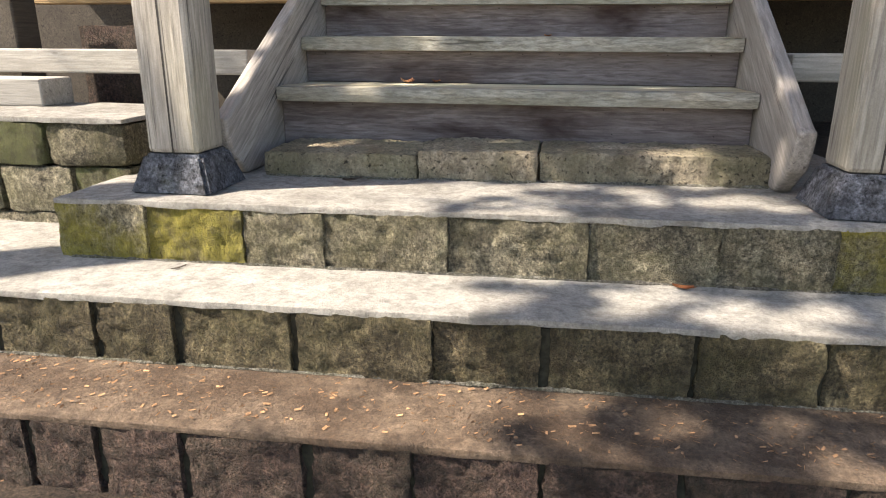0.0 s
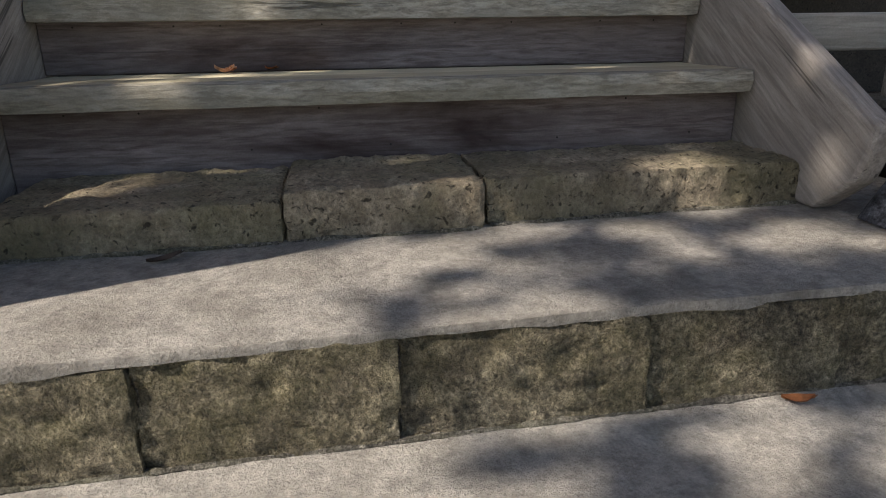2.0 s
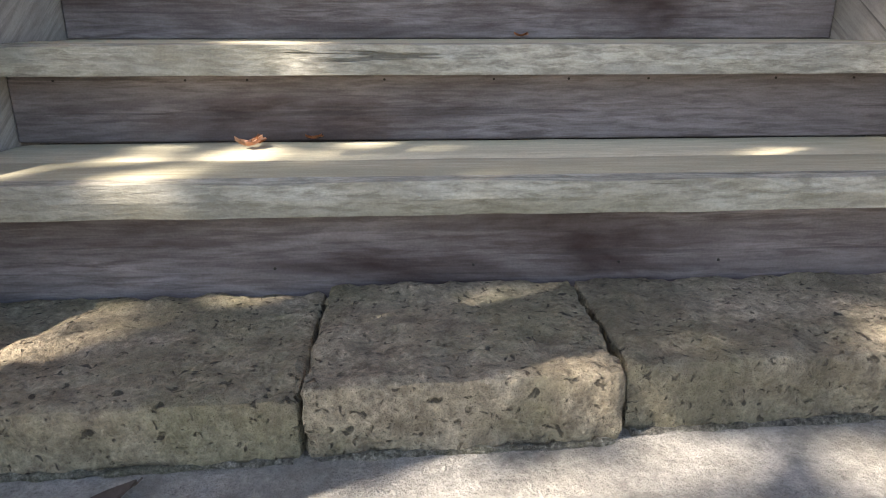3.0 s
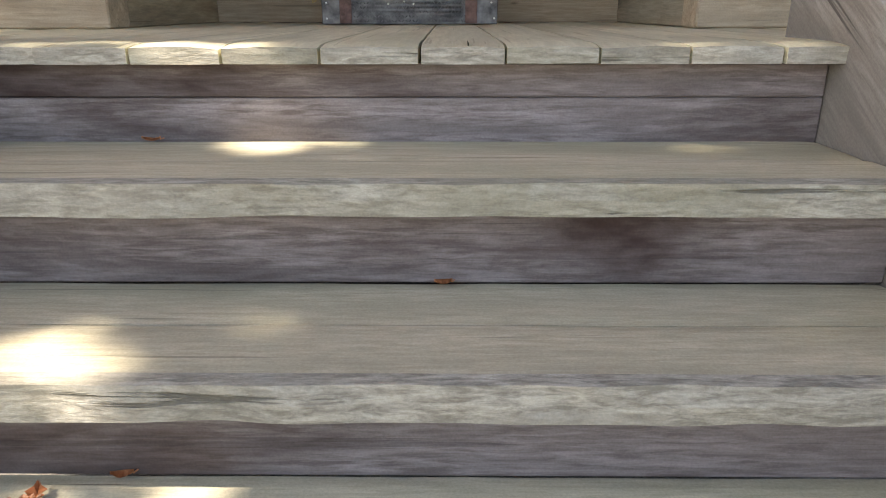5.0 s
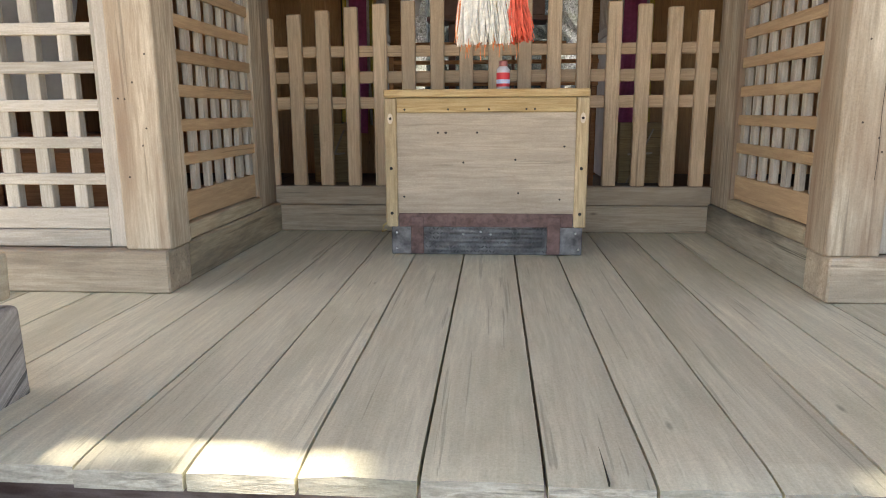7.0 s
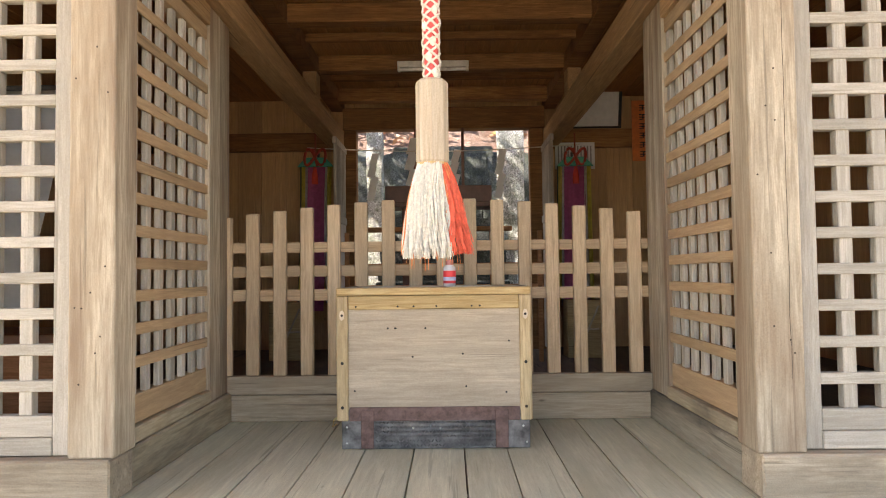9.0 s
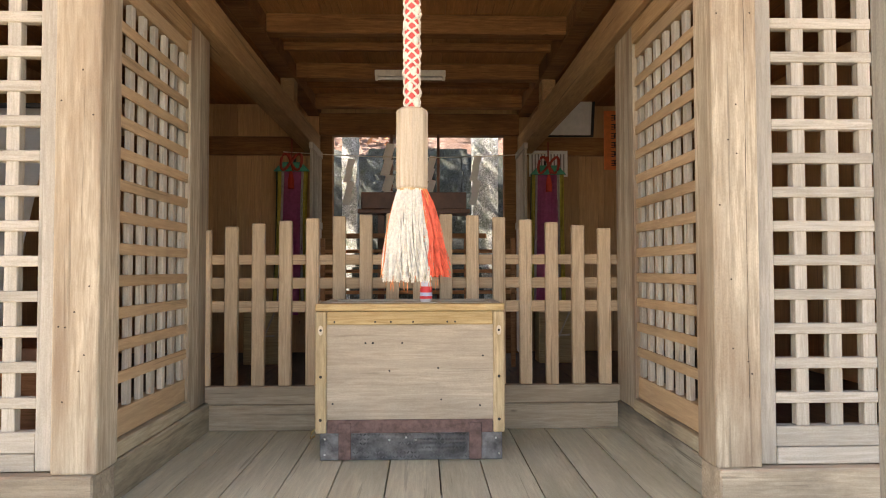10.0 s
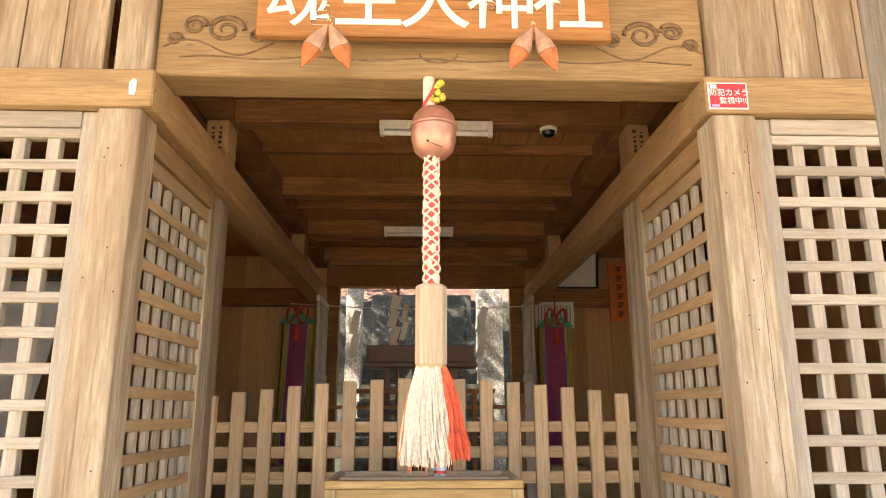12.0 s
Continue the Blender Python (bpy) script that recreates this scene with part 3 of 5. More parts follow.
# ---- inner fence ----
fence = thing("picket_fence", (0, 3.95, FLOOR), "weathered wooden picket fence closing the hall", "fence")
part("bottom_rail", box_bm(-1.03, 1.045, 3.93, 3.99, FLOOR, 1.658, 0.004), plinth_x, fence)
part("bottom_rail", box_bm(-1.03, 1.045, 3.925, 3.985, 1.661, 1.75, 0.004), plinth_x, fence)
for z0, z1 in ((2.355, 2.406), (2.234, 2.29), (2.115, 2.172)):
    part("rail", box_bm(-1.03, 1.045, 3.965, 3.985, z0, z1, 0.003), fence_rail, fence)
for k in range(-8, 8):
    x = 0.033 + k * 0.1342
    top = 2.615 - 0.085 * (abs(x - 0.0) / 1.04) ** 1.6
    part("picket", box_bm(x - 0.032, x + 0.032, 3.93, 3.963, 1.752, top, 0.004), fence_wood, fence)

# ---- hall shell ----
hall = thing("wall_back", (0, 7.4, 1.5), "brown vertical plank back wall of the hall", "wall", kind="structure")
for side in (-1, 1):
    x = 0.93
    while x < 3.2:
        w = random.uniform(0.2, 0.27)
        a, b = sorted((side * x + 0.015, side * min(x + w - 0.004, 3.2) + 0.015))
        part("plank", box_bm(a, b, 7.36 + random.uniform(0, 0.004), 7.40, 1.5, 4.2, 0.002), hall_wall, hall)
        x += w
part("wall_plate", box_bm(-3.2, -0.93, 7.28, 7.355, 3.48, 3.66, 0.005), joist_wood, hall)
part("wall_plate", box_bm(0.96, 3.2, 7.28, 7.355, 3.48, 3.66, 0.005), joist_wood, hall)
part("lintel", box_bm(-0.975, 1.01, 7.20, 7.34, 3.665, 3.88, 0.005), joist_wood, hall)
for x0, x1 in ((-0.965, -0.845), (0.862, 0.995)):
    part("jamb", box_bm(x0, x1, 7.22, 7.34, 1.5, 3.66, 0.004), joist_wood, hall)
part("plank", box_bm(-0.93, 0.96, 7.36, 7.4, 3.7, 4.2, 0.002), hall_wall, hall)
solid("wall_side_left", box_bm(-3.3, -3.205, 2.7, 7.4, 1.4, 4.2, 0), hall_wall, "plank side wall of the hall", "wall")
solid("wall_side_right", box_bm(3.205, 3.3, 2.7, 7.4, 1.4, 4.2, 0), hall_wall, "plank side wall of the hall", "wall")
solid("wall_front_left", box_bm(-3.2, -2.79, YF + 0.05, YF + 0.1, 1.67, 3.49, 0), hall_wall, "plank front wall of the hall", "wall")
solid("wall_front_right", box_bm(2.79, 3.2, YF + 0.05, YF + 0.1, 1.67, 3.49, 0), hall_wall, "plank front wall of the hall", "wall")
for side, name in ((-1, "gable_planks_left"), (1, "gable_planks_right")):
    g = thing(name, (side * 2, YF + 0.07, 3.64), "vertical plank infill above the wall plate", "wall", kind="structure")
    x = 1.17
    while x < 3.15:
        a, b = sorted((side * x, side * (x + 0.146)))
        part("plank", box_bm(a, b, YF + 0.05 + random.uniform(0, 0.004), YF + 0.09, 3.632, 4.3, 0.002), col_wood, g)
        x += 0.15
# ceiling
bms = []
x = -3.2
while x < 3.2:
    bms.append(box_bm(x, x + 0.196, YF + 0.16, 7.4, 4.002, 4.03, 0.002))
    x += 0.2
solid("ceiling", merge(*bms), ceil_wood, "brown plank ceiling", "ceiling")
for x0, x1 in ((-1.10, -0.97), (1.0, 1.13)):
    solid("ceiling_beam", box_bm(x0, x1, YF + 0.24, 7.3, 3.87, 3.995, 0.005), joist_wood, "dark long ceiling beam", "beam")
for y in (3.72, 4.9, 5.95, 6.9):
    solid("ceiling_joist", box_bm(-0.967, 0.997, y, y + 0.11, 3.872, 3.998, 0.005), joist_wood, "brown cross joist under the ceiling", "beam")
for y in (4.3, 5.45, 6.45):
    solid("ceiling_joist", box_bm(-0.967, 0.997, y, y + 0.05, 3.94, 3.999, 0.004), joist_wood, "brown cross joist under the ceiling", "beam")
for y in (3.72, 5.95):
    for x0, x1 in ((-1.09, -0.98), (1.015, 1.125)):
        solid("strut", box_bm(x0, x1, y - 0.02, y + 0.13, 3.662, 3.868, 0.004), beam_y, "short timber strut between the beams", "beam")

# ---- porch posts ----
def porch_post(x0, x1, y0, y1):
    t = thing("porch_post", ((x0 + x1) / 2, (y0 + y1) / 2, 0.607), "weathered square porch post on a granite pad", "post", "porch posts")
    g, h = 0.055, 0.012
    bm = bmesh.new()
    lo = [bm.verts.new((x, y, 0.60)) for x, y in ((x0 - g, y0 - g), (x1 + g, y0 - g), (x1 + g, y1 + g), (x0 - g, y1 + g))]
    hi = [bm.verts.new((x, y, 0.735)) for x, y in ((x0 - h, y0 - h), (x1 + h, y0 - h), (x1 + h, y1 + h), (x0 - h, y1 + h))]
    bm.faces.new(lo[::-1])
    bm.faces.new(hi)
    for i in range(4):
        bm.faces.new((lo[i], lo[(i + 1) % 4], hi[(i + 1) % 4], hi[i]))
    bmesh.ops.bevel(bm, geom=bm.edges[:], offset=0.012, segments=2, affect="EDGES")
    part("pad", bm, granite, t, "dark speckled granite pad")
    part("shaft", box_bm(x0, x1, y0, y1, 0.736, 4.56, 0.016, 2), post_wood, t)
    part("check", box_bm(x0 + 0.09, x0 + 0.096, y0 - 0.001, y0 + 0.03, 0.74, 1.9, 0), plain("check_dark", (0.03, 0.025, 0.02)), t, "long drying crack")
    return t


porch_post(-1.13, -0.945, 0.10, 0.285)
porch_post(1.07, 1.255, 0.13, 0.315)


def rail_post(x0, x1, inner, outer):
    t = thing("veranda_post", ((x0 + x1) / 2, 1.82, 1.72), "square veranda post on a worn block", "post", "veranda posts")
    part("block", prism_bm([(1.62, 1.618), (1.835, 1.742), (1.955, 1.735), (1.96, 1.836), (1.80, 1.842), (1.62, 1.76)], x0 - 0.01, x1 + 0.01, "x", 0.012, 2), cap_wood, t, "worn slanted block")
    part("shaft", box_bm(*sorted((inner, outer)), 1.80, 1.95, 1.838, 4.7, 0.010, 2), post_wood, t)
    return t


rail_post(-1.06, -0.945, -0.982, -1.115)
rail_post(0.985, 1.10, 1.014, 1.14)
# unseen roofs, edges placed to keep sun off deck, wall top and rear
solid("porch_roof", prism_bm([(0.82, 4.6), (3.4, 5.1), (3.4, 5.2), (0.82, 4.7)], -4.4, 4.4, "x"), ceil_wood, "unseen plank roof added over the stairs to shade the deck", "roof")
solid("hall_roof", box_bm(-4.2, 4.2, YF - 0.1, 9.0, 4.32, 4.45, 0), ceil_wood, "unseen roof of the hall, eave extended to shade the rear", "roof")
# added to shut out the sky below the hall
solid("wall_under_hall", box_bm(-4.2, 4.2, 2.85, 2.95, -0.02, 1.48, 0), underfloor_shade, "added boarding under the hall, coloured for underfloor shade", "wall")

# drying cracks and old nail heads on the columns
dark_line = plain("dark_line", (0.07, 0.05, 0.035), 0.9)
for cx, z0, z1, sd in ((1.135, 1.9, 3.4, 1.0),):
    pts = [(cx + 0.004 * noise.noise(Vector((i * 0.35, sd, 0))), YF + 0.0195, z0 + (z1 - z0) * i / 30) for i in range(31)]
    tagged(part("crack", tube_bm(pts, 0.0008, 4), dark_line, None, "thin drying crack in the column"), category="crack", kind="structure")
spots = random.Random(5)
for n in range(26):
    a, b = COLS[n % 2]
    x, z = spots.uniform(a + 0.02, b - 0.02), spots.uniform(1.8, 3.4)
    o = part("nail_hole", lathe_bm([(0.0035, -0.0006), (0.003, 0.0006)], 0, 0, 6), dark_line, None, "old nail hole in the column")
    tagged(o, category="nail", group="nail holes", kind="structure")
    o.matrix_basis = Matrix.Translation((x, YF + 0.0198, z)) @ Matrix.Rotation(radians(90), 4, "X")

# ---- things on the stairs and landing ----
BLOCKS = [(-0.86, -0.275, 0.435, 0.70), (-0.268, 0.168, 0.455, 0.716), (0.176, 0.985, 0.50, 0.716)]
for n, (a, b, y, z) in enumerate(BLOCKS):
    bm = rough_box_bm(a, b, y, 0.81, 0.60, z, 0.013, 0.008, 60 + n, 16, 0.006)
    for v in bm.verts:
        v.co.y += 0.04 * (v.co.x - (a + b) / 2) if v.co.y < 0.7 else 0
    ob = part("kerb_stone", bm, block_stone, None, "pitted mossy kerb stone against the lowest riser", smooth=True)
    tagged(ob, category="stone", group="kerb stones")

for n, (a, b, y, z) in enumerate(BLOCKS):
    bead = part("mortar_bead", bead_bm(a + 0.01, b - 0.01, y - 0.004, 0.609, 0.0, 5.0 + n, 0.010), mortar, None, "crumbled pale mortar at the foot of a kerb stone", smooth=True)
    tagged(bead, category="mortar", group="mortar beads", kind="structure")
    for v in bead.data.vertices:
        v.co.y += 0.04 * (v.co.x - (a + b) / 2)

iron = plain("iron_nail", (0.05, 0.045, 0.04), 0.7, 0.6)
for n, (y, z, k) in enumerate(((0.814, 0.845, 9), (1.134, 1.045, 9), (1.429, 1.25, 8))):
    for i in range(k):
        x = SX0 + 0.1 + (SX1 - SX0 - 0.2) * i / (k - 1) + random.uniform(-0.05, 0.05)
        part("nail", lathe_bm([(0.003, -0.001), (0.0025, 0.001)], 0, 0, 6), iron, stairs).matrix_basis = Matrix.Translation((x, y, z - random.choice((0, 0, 0.1)) * (n == 0))) @ Matrix.Rotation(radians(90), 4, "X")

dry_leaf = plain("dry_leaf", (0.42, 0.17, 0.07), 0.7, 0, 0.4, 40)
grey_leaf = plain("grey_leaf", (0.13, 0.10, 0.08), 0.8, 0, 0.3, 40)
pale_leaf = plain("pale_leaf", (0.55, 0.33, 0.22), 0.7, 0, 0.3, 40)


def leaf_bm(length, width, curl, lobes=0.0):
    bm = bmesh.new()
    rows = []
    for i in range(7):
        u = i / 6
        w = width * math.sin(math.pi * min(1, u * 0.96 + 0.02)) * (1 + lobes * math.cos(i * math.pi))
        x = (u - 0.5) * length
        z = curl * (2 * u - 1) ** 2 + 0.002
        rows.append([bm.verts.new((x, s * w / 2, z + abs(s) * curl * 0.8)) for s in (-1, 0, 1)])
    for p, q in zip(rows, rows[1:]):
        for k in (0, 1):
            bm.faces.new((p[k], p[k + 1], q[k + 1], q[k]))
    bmesh.ops.solidify(bm, geom=bm.faces[:], thickness=0.0012)
    return bm


def fallen(x, y, z, length, width, turn, mat, label, lobes=0.0, curl=0.008):
    t = part("fallen_leaf", leaf_bm(length, width, curl, lobes), mat, None, label)
    tagged(t, category="leaf", group="fallen leaves")
    t.matrix_basis = pose(x, y, z, 0, 0, turn)
    part("stalk", tube_bm([(length * 0.45, 0, curl), (length * 0.62, 0.006, curl * 1.3)], 0.0012, 5), mat, t)
    return t


fallen(-0.44, 1.05, 0.921, 0.055, 0.034, 20, pale_leaf, "curled pale orange maple leaf on the lowest tread", 0.35, 0.012)
fallen(-0.425, 1.075, 0.921, 0.04, 0.028, 100, dry_leaf, "small brown leaf on the lowest tread", 0.3, 0.01)
fallen(-0.32, 1.125, 0.921, 0.035, 0.02, 10, dry_leaf, "small brown leaf against the riser", 0.0, 0.006)
fallen(0.167, 1.41, 1.121, 0.034, 0.026, 5, dry_leaf, "small orange leaf against the riser", 0.0, 0.006)
fallen(-0.463, 1.715, 1.326, 0.042, 0.022, 0, dry_leaf, "small orange leaf against the upper riser", 0.2, 0.006)
fallen(-0.502, 0.375, 0.608, 0.075, 0.03, 40, grey_leaf, "grey withered leaf on the landing", 0.0, 0.007)
fallen(0.62, -0.035, 0.408, 0.06, 0.03, -10, dry_leaf, "brown dry leaf on the stone tread", 0.0, 0.008)
fallen(-0.93, -0.12, 0.408, 0.05, 0.01, 60, grey_leaf, "thin twig-like leaf on the stone tread", 0.0, 0.004)

needle_mat = plain("needle", (0.36, 0.20, 0.10), 0.8, 0, 0.6, 30)
bm = bmesh.new()
for n in range(1500):
    on_step = n < 850
    if on_step:
        x, y, z = random.uniform(-1.6, 2.0), random.uniform(-0.62, -0.36), 0.2085
        y += 0.03 * x
    else:
        x, y, z = random.uniform(-2.0, 2.0), random.uniform(-1.5, -0.66), 0.004
    a, l = random.uniform(0, math.pi), random.uniform(0.003, 0.010)
    dx, dy = math.cos(a) * l, math.sin(a) * l
    w = 0.0009 if random.random() < 0.75 else 0.0028
    px, py = -math.sin(a) * w, math.cos(a) * w
    vs = [bm.verts.new((x + sx * dx + tx * px, y + sx * dy + tx * py, z + random.uniform(0, 0.003) + (0.002 if tx > 0 else 0))) for sx, tx in ((-1, -1), (1, -1), (1, 1), (-1, 1))]
    bm.faces.new(vs)
litter = solid("needle_litter", bm, needle_mat, "scattered dry pine needles and leaf crumbs", "litter", "stuff")

# under the veranda, seen beside the stairs
for side, nm in ((-1, "left"), (1, "right")):
    a, b = sorted((side * 1.10, side * 4.0))
    t = part("ground_beam", box_bm(a, b, 0.86, 0.96, 0.955, 1.06, 0.008, 2), grey_x, None, "weathered tie beam under the veranda")
    tagged(t, category="beam", kind="structure")
t = part("sill_block", box_bm(-2.6, -1.96, 0.66, 0.86, 0.822, 0.94, 0.008, 2), grey_x, None, "sawn timber sill block on the stone ledge")
tagged(t, category="timber")
t = part("sill_block", box_bm(1.45, 2.4, 0.70, 0.84, 0.822, 0.95, 0.008, 2), grey_x, None, "sawn timber sill block on the stone ledge")
tagged(t, category="timber")
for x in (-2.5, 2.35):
    tagged(part("floor_post", box_bm(x, x + 0.16, 1.02, 1.18, -0.02, 1.478, 0.01, 2), underfloor_shade, None, "square post carrying the veranda, underfloor shade in its colour"), category="post", kind="structure")
tagged(part("storage_block", rough_box_bm(-2.22, -1.72, 1.3, 1.6, -0.02, 1.17, 0.08, 0.006, 4, 5, 0.006), brown_stone, None, "pale stone block under the veranda", smooth=True), category="stone")
solid("ledge_ground", box_bm(-4.2, 4.2, 0.9, 2.85, 0.5, 0.6, 0), soil, "dark earth under the veranda", "ground")

# ---- offering box ----
box = thing("offering_box", (0, 3.6, FLOOR), "weathered wooden offering box on a dark metal base", "box")
pine = wood("box_pine", (0.43, 0.28, 0.12), (0.64, 0.47, 0.24), 0)
pine_v = wood("box_pine_upright", (0.36, 0.26, 0.14), (0.58, 0.45, 0.27), 2)
box_panel = wood("box_panel", (0.41, 0.325, 0.235), (0.66, 0.55, 0.415), 0, (0.20, 0.15, 0.11), 0.5, relief=0.8, contrast=0.55, cracks=0.4)
steel = plain("tread_plate", (0.15, 0.145, 0.145), 0.5, 0.5, 0.6, 16)
rust = plain("rusty_iron", (0.17, 0.105, 0.09), 0.75, 0.3, 0.35, 30)
zinc = plain("zinc_screw", (0.62, 0.62, 0.60), 0.35, 0.9)
BY = 3.40
pale_plate = plain("pale_plate", (0.62, 0.52, 0.38), 0.6)
part("front_panel", box_bm(-0.355, 0.35, BY, BY + 0.03, 1.69, 2.10, 0.0025), box_panel, box)
base = part("base", box_bm(-0.382, 0.386, BY - 0.004, BY + 0.44, FLOOR + 0.001, 1.688, 0.003), steel, box, "worn dark tread plate base")
lug = []
for i in range(38):
    for j in range(6):
        x, z = -0.285 + i * 0.0152, 1.545 + j * 0.0185
        d = 0.0042 if (i + j) % 2 else -0.0042
        lug.append((x, z, d))
bm = bmesh.new()
for x, z, d in lug:
    pts = [(x - 0.0042, z - d), (x + 0.0042, z + d)]
    nx, nz = (0.0016 if d < 0 else -0.0016), 0.0016
    q = [bm.verts.new((px + s * nx, BY - 0.0045 - (0.0022 if abs(s) == 1 else 0), pz + s * nz)) for (px, pz), s in ((pts[0], -1), (pts[1], -1), (pts[1], 1), (pts[0], 1))]
    bm.faces.new(q)
bmesh.ops.solidify(bm, geom=bm.faces[:], thickness=0.002)
part("tread_pattern", bm, steel, base)
part("angle_iron", box_bm(-0.35, 0.345, BY - 0.01, BY - 0.001, 1.645, 1.70, 0.002), rust, box, "rusty brown iron strip")
for x in (-0.302, 0.245):
    part("strap", box_bm(x, x + 0.052, BY - 0.016, BY - 0.0105, 1.535, 1.688, 0.002), rust, box, "rusty iron strap")
for x in (-0.36, 0.365):
    for z in (1.555, 1.62, 1.665):
        part("screw", lathe_bm([(0.005, -0.0015), (0.003, 0.0015)], 0, 0, 8), zinc, base).matrix_basis = Matrix.Translation((x + random.uniform(-0.008, 0.008), BY - 0.005, z)) @ Matrix.Rotation(radians(90), 4, "X")
for x, z in ((-0.02, 1.625), (-0.09, 1.615), (0.02, 1.615)):
    part("screw", lathe_bm([(0.005, -0.0015), (0.003, 0.0015)], 0, 0, 8), zinc, base).matrix_basis = Matrix.Translation((x, BY - 0.0075, z)) @ Matrix.Rotation(radians(90), 4, "X")
part("top_rail", box_bm(-0.352, 0.346, BY - 0.012, BY + 0.02, 2.098, 2.154, 0.003), pine, box, "yellow pine rail")
part("rim", box_bm(-0.402, 0.396, BY - 0.022, BY + 0.03, 2.156, 2.187, 0.006, 2), pine, box, "yellow pine rim")
for x0, x1 in ((-0.402, -0.354), (0.348, 0.396)):
    st = part("stile", box_bm(x0, x1, BY - 0.012, BY + 0.03, 1.645, 2.154, 0.004), pine_v, box, "pale pine corner strip")
    for z in (1.70, 1.88):
        part("bolt", lathe_bm([(0.007, -0.003), (0.0045, 0.003)], 0, 0, 10), iron, st).matrix_basis = Matrix.Translation(((x0 + x1) / 2, BY - 0.014, z)) @ Matrix.Rotation(radians(90), 4, "X")
    part("plate", lathe_bm([(0.0105, -0.001), (0.0105, 0.001)], 0, 0, 12), pale_plate, st).matrix_basis = Matrix.Translation(((x0 + x1) / 2, BY - 0.0135, 2.075)) @ Matrix.Rotation(radians(90), 4, "X") @ Matrix.Diagonal((1, 2.0, 1, 1))
    part("bolt", lathe_bm([(0.006, -0.003), (0.004, 0.003)], 0, 0, 10), iron, st).matrix_basis = Matrix.Translation(((x0 + x1) / 2, BY - 0.016, 2.075)) @ Matrix.Rotation(radians(90), 4, "X")
part("side", box_bm(-0.398, -0.365, BY + 0.031, BY + 0.44, 1.69, 2.187, 0.003), box_panel, box)
part("side", box_bm(0.36, 0.392, BY + 0.031, BY + 0.44, 1.69, 2.187, 0.003), box_panel, box)
part("back", box_bm(-0.364, 0.359, BY + 0.41, BY + 0.44, 1.69, 2.187, 0.003), box_panel, box)
part("hopper", prism_bm([(BY + 0.032, 2.17), (BY + 0.22, 2.02), (BY + 0.408, 2.17), (BY + 0.408, 2.16), (BY + 0.22, 2.0), (BY + 0.032, 2.155)], -0.363, 0.358, "x"), box_panel, box, "sloping inner boards")
for i in range(16):
    part("nail", lathe_bm([(0.0045, -0.001), (0.0038, 0.001)], 0, 0, 6), iron, box).matrix_basis = Matrix.Translation((random.uniform(-0.33, 0.33), BY - 0.001 if i > 5 else BY - 0.013, random.uniform(1.75, 2.06) if i > 9 else (2.02 if i > 5 else 2.11))) @ Matrix.Rotation(radians(90), 4, "X")
ob = part("latch", tube_bm([(-0.40, BY + 0.02, 1.66), (-0.418, BY + 0.01, 1.645), (-0.422, BY + 0.01, 1.62), (-0.405, BY + 0.012, 1.63)], 0.004, 6), plain("brass", (0.55, 0.40, 0.16), 0.4, 0.9), box, "small brass latch")

# jar standing on the rim
jar = thing("drink_jar", (0.065, BY + 0.15, 2.187), "small red and white labelled glass jar on the offering box", "jar")
part("shelf_bar", box_bm(-0.36, 0.355, BY + 0.12, BY + 0.19, 2.165, 2.187, 0.003), box_panel, box, "cross bar of the box")
jx, jy = 0.065, BY + 0.155
red_paint = plain("red_label", (0.70, 0.05, 0.06), 0.45)
white_paper = plain("white_paper", (0.80, 0.79, 0.77), 0.7, 0, 0.05)
part("body", lathe_bm([(0.024, 2.187), (0.027, 2.192), (0.027, 2.268), (0.017, 2.280)], jx, jy, 20), plain("jar_glass", (0.60, 0.60, 0.62), 0.15), jar, smooth=True)
part("label_band", lathe_bm([(0.0274, 2.20), (0.0274, 2.23), (0.0275, 2.255)], jx, jy, 20), red_paint, jar, "red label")
part("label_patch", lathe_bm([(0.0278, 2.212), (0.0278, 2.228)], jx, jy, 20), plain("blue_label", (0.55, 0.62, 0.80), 0.5), jar, "pale blue stripe")
part("lid", lathe_bm([(0.0175, 2.280), (0.0175, 2.299), (0.015, 2.302)], jx, jy, 20), plain("lid_red", (0.45, 0.17, 0.15), 0.4, 0.3), jar, "dull red lid")

# ---- bell rope ----
RX, RY = 0.015, 2.80
rope = thing("bell_rope", (RX, RY, 3.3), "red and white braided bell rope with a tassel", "rope")
rope_white = plain("rope_white", (0.74, 0.68, 0.57), 0.9, 0, 0.18, 80, 0.5)
rope_red = plain("rope_red", (0.66, 0.10, 0.09), 0.85, 0, 0.2, 60, 0.4)
thread_red = plain("thread_red", (0.78, 0.13, 0.07), 0.85, 0, 0.25, 40)
thread_orange = plain("thread_orange", (0.80, 0.28, 0.10), 0.85, 0, 0.25, 40)
grip = part("grip", lathe_bm([(0.048, 2.60), (0.053, 2.607), (0.053, 2.862), (0.047, 2.87)], RX, RY, 8), wood("grip_wood", (0.52, 0.40, 0.27), (0.72, 0.60, 0.45), 2), rope, "pale eight-sided wooden grip")
part("grip_band", lathe_bm([(0.05, 2.592), (0.052, 2.600)], RX, RY, 16), plain("twine", (0.62, 0.42, 0.2), 0.9), grip)
cord = part("cord", lathe_bm([(0.025 + 0.0012 * math.sin(z * 5), 2.86 + z * 0.05) for z in range(10)], RX, RY, 14), rope_red, rope, "red core of the rope", smooth=True)
